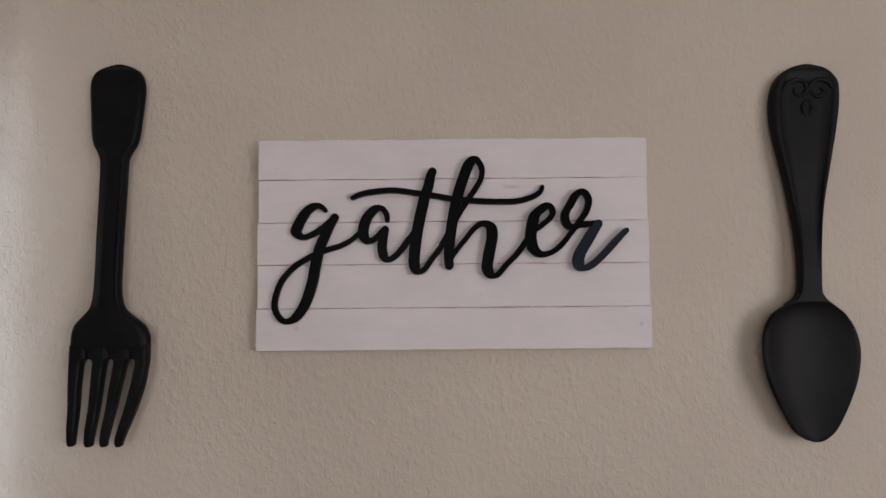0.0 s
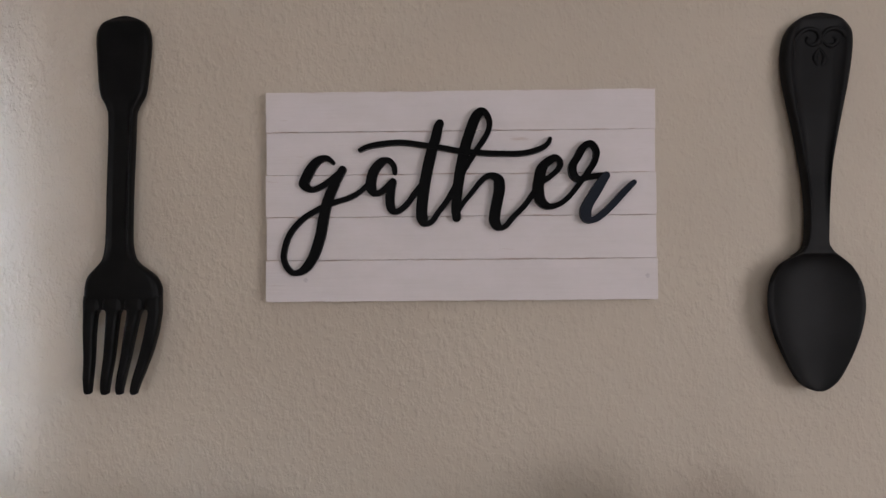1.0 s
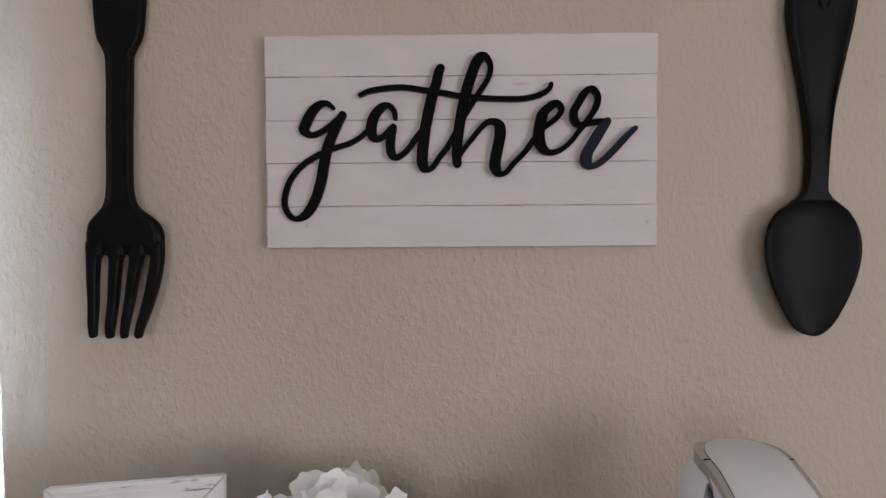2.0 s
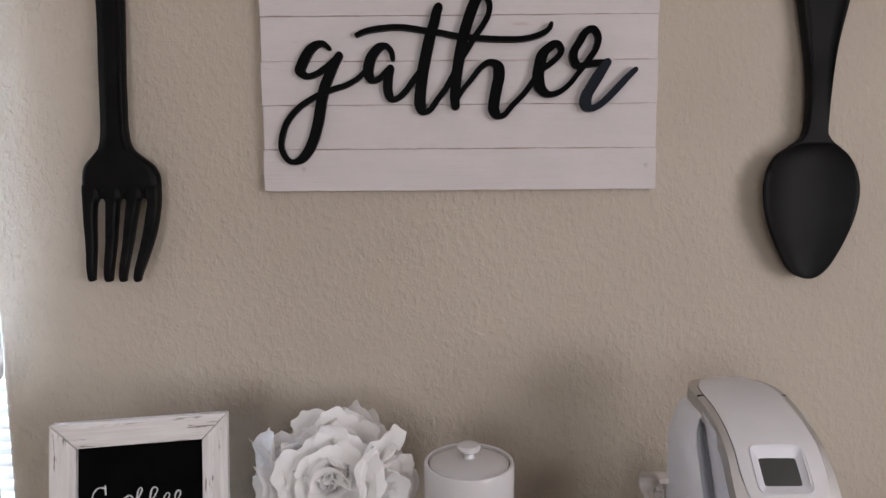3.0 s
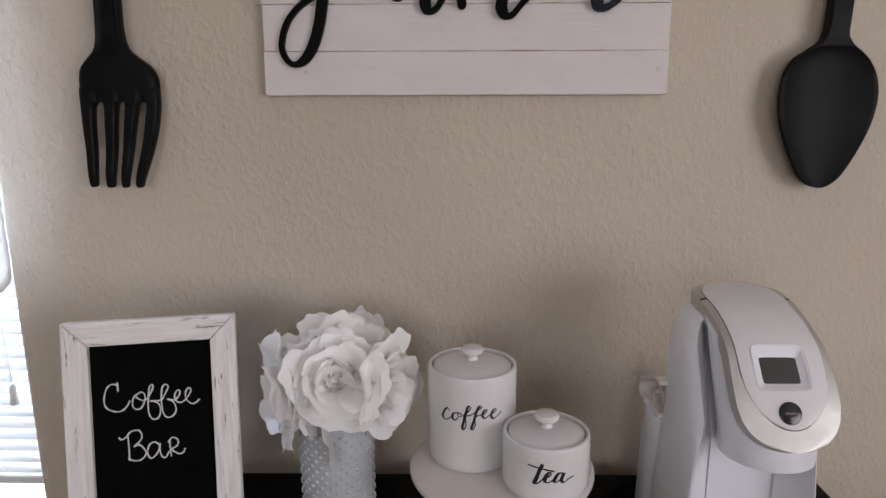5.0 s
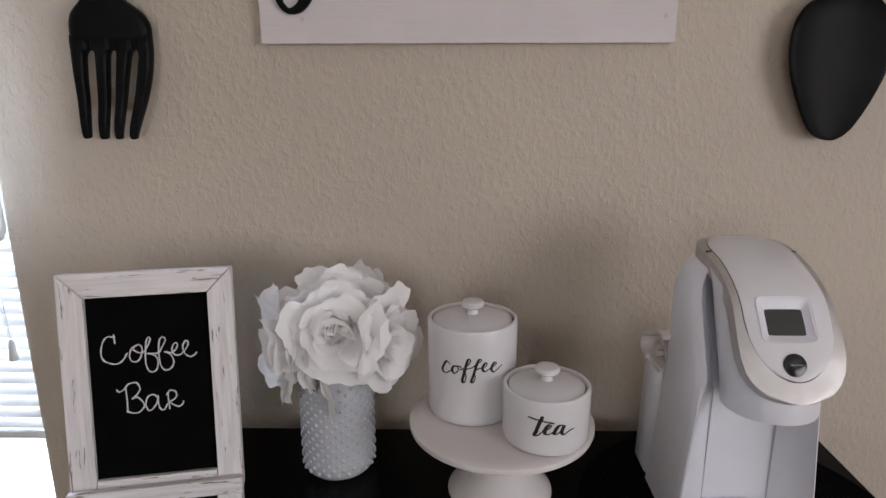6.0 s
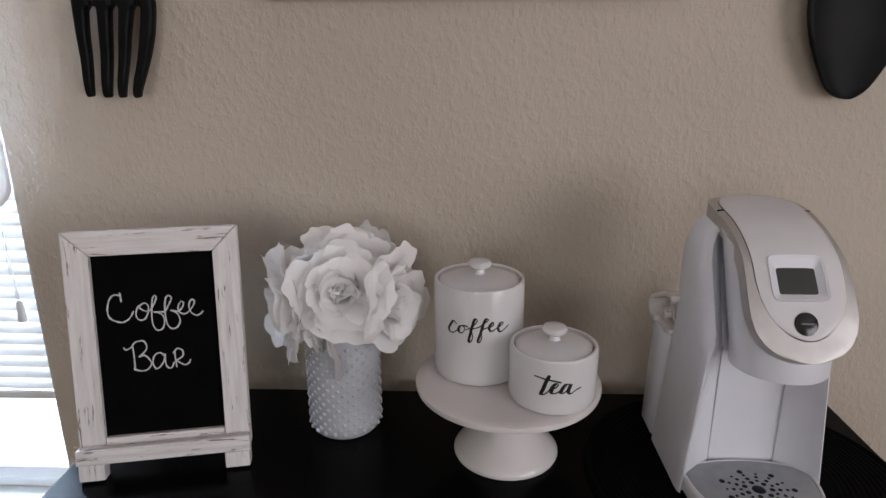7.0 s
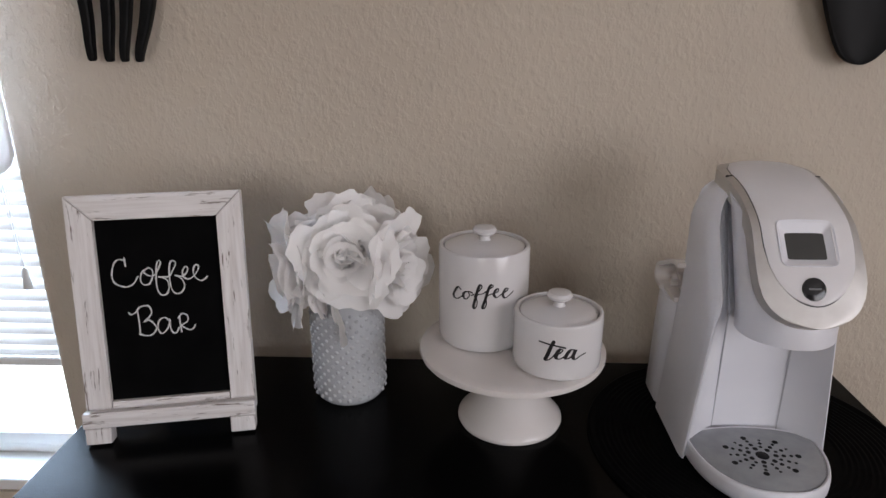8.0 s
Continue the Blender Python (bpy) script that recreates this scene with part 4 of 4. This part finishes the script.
def lid_shell(table, inset, top, low, v0, v1, nv=72):
    """A slab that follows the lid's bend, from low to top over its surface, inset from its outline."""
    bm = bmesh.new()
    loops = []
    for v in (v0 + (v1 - v0) * (1 - math.cos(math.pi * q / nv)) / 2 for q in range(nv + 1)):
        (y, z), nrm = bend(min(max(v, 0), 1))
        g = (v - v0) / (v1 - v0)
        w = max(half_along(table, g) - inset, 0.0008)
        deep = low * (1.1 - 0.35 * g)
        us = np.linspace(-1, 1, 21)
        rise = [crown(w * u) + top - 0.0016 * abs(u) ** 8 for u in us]
        up = [(lid_mid(v) + w * u, y - KY + nrm[0] * q, z + nrm[1] * q) for u, q in zip(us, rise)]
        dn = [(lid_mid(v) + w * u, y - KY + nrm[0] * deep, z + nrm[1] * deep) for u in us[::-1]]
        loops.append(up + dn)
    rings(bm, loops)
    return bm


def on_lid(u, v, n):
    (y, z), nrm = bend(v)
    n += crown(u)
    return (lid_mid(v) - 0.003 + u, y - KY + nrm[0] * n, z + nrm[1] * n)


def lid_height(y):
    """Height of the lid's middle line over y."""
    for a, b in zip(LIDLINE, LIDLINE[1:]):
        if b[0] <= y <= a[0]:
            return b[1] + (a[1] - b[1]) * (y - b[0]) / (a[0] - b[0])
    return LIDLINE[-1][1] if y < LIDLINE[-1][0] else LIDLINE[0][1]


def lid_at(z):
    """How far along the lid its middle line comes down to height z."""
    n = len(LIDLINE) - 1
    for i in range(n // 4, n):
        a, b = LIDLINE[i][1], LIDLINE[i + 1][1]
        if a >= z >= b:
            return (i + (a - z) / (a - b)) / n
    return 0.2


def carve(ob, tool):
    """Cuts the tool's shape out of ob's mesh for good."""
    md = ob.modifiers.new("recess", "BOOLEAN")
    md.object, md.operation, md.solver = tool, "DIFFERENCE", "EXACT"
    bpy.context.view_layer.update()
    me = bpy.data.meshes.new_from_object(ob.evaluated_get(bpy.context.evaluated_depsgraph_get()))
    ob.modifiers.clear()
    ob.data = me


def coffee_maker():
    k = thing("coffee_maker", (KX, KY, ZT + 0.0048), "white single-serve coffee maker with silver-trimmed lid, on a round mat", "coffee maker")
    # column with the cup bay in its front
    bm = bmesh.new()
    loops = []
    zs = [0, 0.004, 0.05, 0.1, 0.15, 0.188, 0.19, 0.2, 0.215, 0.24, 0.27, 0.295, 0.312, 0.32, 0.326, 0.331, 0.335, 0.338]
    for z in zs:
        t = min(z, 0.19) / 0.19
        up = max(0, z - 0.19)
        ye = 0.672 + 0.001 * t + 0.5 * up
        hw = 0.0905 - 0.0155 * t - 9.0 * max(0, z - 0.295) ** 2 - 60 * max(0, z - 0.325) ** 2
        bay = 0.714 + 0.004 * t + 0.38 * up
        soft = 0.3 + 0.7 * min(1, max(0, z - 0.189) / 0.02)
        yb = 0.802 - 2.0 * max(0, z - 0.285) ** 1.6
        wl = [(-hw + 0.006, yb), (-hw, yb - 0.01), (-hw, ye + 0.05 * soft), (-hw + 0.002 * soft, ye + 0.022 * soft), (-hw + 0.007 * soft, ye + 0.007 * soft), (-hw + 0.013 * soft, ye + 0.001), (-hw + 0.019 * soft, ye + 0.004 + 0.004 * soft)]
        q = wl + [(-0.040, bay), (-0.0385, bay + 0.0006), (0.006, bay + 0.001), (0.0435, bay + 0.0006), (0.045, bay)] + [(-x, y) for x, y in wl[::-1]]
        loops.append([(x, y - KY, z) for x, y in q])
    rings(bm, loops)
    part("body", bm, PLASTIC, k, angle=28)
    for x in (-0.040, 0.045):
        part("seam", boxes((x - 0.0005, x + 0.0005, 0.7138 - KY, 0.716 - KY, 0.012, 0.186)), SEAM, k, "fine grey moulding seam", smooth=False)
    # round housing under the lid
    bm = bmesh.new()
    loops = []
    for z in (0.180, 0.182, 0.188, 0.205, 0.24, 0.27, 0.3, 0.325, 0.345):
        r = 0.055 - (0.004 if z < 0.181 else 0.0) + 0.006 * (z - 0.18) / 0.12
        cy = 0.69 - 0.012 + 0.35 * max(0, z - 0.2)
        ring = []
        for a in np.linspace(0, 2 * math.pi, 49)[:-1]:
            y = cy + r * 0.95 * math.sin(a)
            ring.append((HX - 0.002 + r * math.cos(a), y - KY, min(z, lid_height(y) - 0.011)))
        loops.append(ring)
    rings(bm, loops)
    part("brew_housing", bm, PLASTIC, k, angle=40)
    trim = part("lid_trim", lid_shell(TRIM_HALF, 0.0, 0.0, -0.024, 0.0, 1.0), SILVER, k, "satin silver lid trim", angle=50)
    seam = part("lid_seam", lid_shell(PANEL_HALF, -0.0009, 0.0012, -0.008, 0.068, 0.918), LIDGAP, k, angle=50)
    panel = part("lid_panel", lid_shell(PANEL_HALF, 0.0, 0.0022, -0.008, 0.072, 0.914), PEARL, k, "pearl white lid panel", angle=50)

    def patch(u0, u1, v0, v1, n0, n1, nu=6, nv=8):
        bm = bmesh.new()
        loops = []
        for v in np.linspace(v0, v1, nv):
            us = np.linspace(u0, u1, nu)
            loops.append([on_lid(u, v, n1) for u in us] + [on_lid(u, v, n0) for u in us[::-1]])
        rings(bm, loops)
        return bm

    def frame_patch(u0, u1, v0, v1, u2, u3, v2, v3, hi, lo):
        """A sloped surround: outer rectangle at height hi, inner at lo."""
        bm = bmesh.new()
        out, mid, inn = [], [], []
        for a in np.linspace(0, 2 * math.pi, 49)[:-1]:
            cx, sx = math.cos(a), math.sin(a)
            e = 0.28
            gx = math.copysign(abs(cx) ** e, cx)
            gy = math.copysign(abs(sx) ** e, sx)
            out.append(on_lid((u0 + u1) / 2 + gx * (u1 - u0) / 2, (v0 + v1) / 2 + gy * (v1 - v0) / 2, hi - 0.0026))
            mid.append(on_lid((u0 + u1) / 2 + gx * (u1 - u0) / 2 * 0.965, (v0 + v1) / 2 + gy * (v1 - v0) / 2 * 0.965, hi))
            e = 0.12
            gx = math.copysign(abs(cx) ** e, cx)
            gy = math.copysign(abs(sx) ** e, sx)
            inn.append(on_lid((u2 + u3) / 2 + gx * (u3 - u2) / 2, (v2 + v3) / 2 + gy * (v3 - v2) / 2, lo))
        rings(bm, [out, mid, inn], close_ends=False)
        return bm
    va, vb, vc, vd = lid_at(0.3175), lid_at(0.2735), lid_at(0.3065), lid_at(0.2822)
    window = new("display_recess", bpy.data.meshes.new("display_recess"))
    window.parent = k
    bm = patch(-0.0284, 0.0284, va + 0.066 * (vb - va), vb - 0.066 * (vb - va), -0.0062, 0.008)
    bmesh.ops.recalc_face_normals(bm, faces=bm.faces)
    bm.to_mesh(window.data)
    bm.free()
    for ob in (trim, seam, panel):
        carve(ob, window)
    bpy.data.objects.remove(window)
    part("display_surround", frame_patch(-0.0325, 0.0325, va, vb, -0.0212, 0.0212, vc, vd, 0.0034, -0.0032), PLASTIC, k, "sloped white display surround", angle=50)
    part("display", patch(-0.0216, 0.0216, vc - 0.003, vd + 0.003, -0.0058, -0.0030), SCREEN, k, "dark grey blank display", smooth=False)
    vh = lid_at(0.3515)
    for u0, u1 in ((-0.0542, -0.0462), (0.0522, 0.0592)):
        part("hinge_seam", patch(u0, u1, vh - 0.002, vh + 0.002, -0.012, 0.0003, 3, 3), GAP, k, smooth=False)
    (y, z), nrm = bend(lid_at(0.2532))
    ang = math.atan2(nrm[0], nrm[1])
    bm = lathe([(0, 0.0046), (0.006, 0.0044), (0.0108, 0.0037), (0.0124, 0.0032), (0.013, 0.002), (0.013, -0.002), (0, -0.002)], 40)
    bmesh.ops.transform(bm, verts=bm.verts, matrix=Matrix.Translation((lid_mid(lid_at(0.2532)) - 0.003, y - KY + 0.0036 * nrm[0], z + 0.0036 * nrm[1])) @ Matrix.Rotation(-ang, 4, "X"))
    btn = part("button", bm, KNOBB, k, "round glossy black button")
    bm = bmesh.new()
    box(bm, -0.0068, 0.0068, -0.0010, 0.0010, 0.0044, 0.0047)
    bmesh.ops.transform(bm, verts=bm.verts, matrix=Matrix.Translation((lid_mid(lid_at(0.2532)) - 0.003, y - KY + 0.0036 * nrm[0], z + 0.0036 * nrm[1])) @ Matrix.Rotation(-ang, 4, "X"))
    part("maker_mark", bm, MARK, btn, "small grey maker's mark", smooth=False)

    # drip tray
    def tray(sc, z):
        """Outline of the tray: a wide bow in front, a flatter one behind."""
        pts = []
        for a in np.linspace(math.pi, 2 * math.pi, 33):
            pts.append((-0.001 + 0.0832 * sc * math.copysign(abs(math.cos(a)) ** 0.8, math.cos(a)), 0.681 - KY + 0.103 * sc * math.sin(a), z))
        for a in np.linspace(0, math.pi, 17)[1:-1]:
            pts.append((-0.001 + 0.0832 * sc * math.cos(a), 0.681 - KY + 0.03 * sc * math.sin(a), z))
        return pts
    bm = bmesh.new()
    rings(bm, [tray(0.955, 0.0), tray(0.985, 0.003), tray(1.0, 0.009), tray(1.0, 0.019), tray(0.99, 0.0235), tray(0.972, 0.025), tray(0.95, 0.0245), tray(0.942, 0.022)])
    part("drip_tray", bm, PLASTIC, k, angle=50)
    bm = bmesh.new()
    rings(bm, [tray(0.93, 0.015), tray(0.936, 0.0236), tray(0.925, 0.0244)])
    grate = part("drip_grate", bm, GRATE, k, "grey drip grate with a star of dark discs drawn as holes", angle=50)
    holes = [(0, 0, 0.0078)]
    for ray in range(14):
        a = 2 * math.pi * ray / 14
        for r, s in (((0.0165, 0.0031), (0.026, 0.0026), (0.035, 0.0021), (0.0435, 0.0035)) if ray % 2 == 0 else ((0.0215, 0.0021), (0.0305, 0.0023), (0.0385, 0.0017))):
            holes.append((r * math.cos(a), 0.82 * r * math.sin(a), s))
    # nothing is pierced: black discs just proud of the grate stand for shaded holes
    for hx, hy, s in holes:
        bm = lathe([(0, 0.0247), (s, 0.0247), (s * 1.08, 0.0242), (0, 0.0242)], 14, (0.0 + hx, 0.650 - KY + hy, 0))
        part("hole", bm, GAP, grate)

    # water tank behind
    bm = bmesh.new()
    loops = []
    for z, g in ((0.0, 0.985), (0.004, 1.0), (0.1, 0.975), (0.159, 0.955), (0.163, 0.94)):
        hw, ya, yb = 0.089 * g, 0.797, 0.874
        loops.append([(x, y - KY, z) for x, y in ((-hw + 0.008, ya), (-hw, ya + 0.012), (-hw, yb - 0.02), (-hw + 0.01, yb - 0.005), (-hw + 0.03, yb), (hw - 0.03, yb), (hw - 0.01, yb - 0.005), (hw, yb - 0.02), (hw, ya))])
    rings(bm, loops)
    part("water_tank", bm, PLASTIC, k, angle=50)
    bm = bmesh.new()
    # grip: a curved lip, open to the side, with a moulded fold inside it
    def lip(path, x0, x1, th):
        c = spline(path, 6)
        loops = []
        for i, p in enumerate(c):
            d = c[min(i + 1, len(c) - 1)] - c[max(i - 1, 0)]
            d = d / np.linalg.norm(d)
            q = np.array((-d[1], d[0])) * th
            a, o = p - q, p + q
            loops.append([(x0 + 0.001, a[0] - KY, a[1]), (x0, p[0] - KY, p[1]), (x0 + 0.001, o[0] - KY, o[1]), (x1, o[0] - KY, o[1]), (x1, a[0] - KY, a[1])])
        rings(bm, loops)
    lip([(0.785, 0.223), (0.81, 0.220), (0.845, 0.205), (0.872, 0.192), (0.880, 0.178), (0.872, 0.168), (0.85, 0.166)], -0.087, -0.045, 0.0032)
    lip([(0.80, 0.176), (0.818, 0.180), (0.822, 0.190), (0.834, 0.194), (0.842, 0.204)], -0.070, -0.045, 0.0034)
    lip([(0.842, 0.170), (0.846, 0.178), (0.838, 0.186)], -0.074, -0.045, 0.003)
    box(bm, -0.08, 0.08, 0.80 - KY, 0.868 - KY, 0.1635, 0.17)
    part("tank_lid", bm, CREAM, k, "cream tank lid with a moulded grip", angle=50)


coffee_maker()
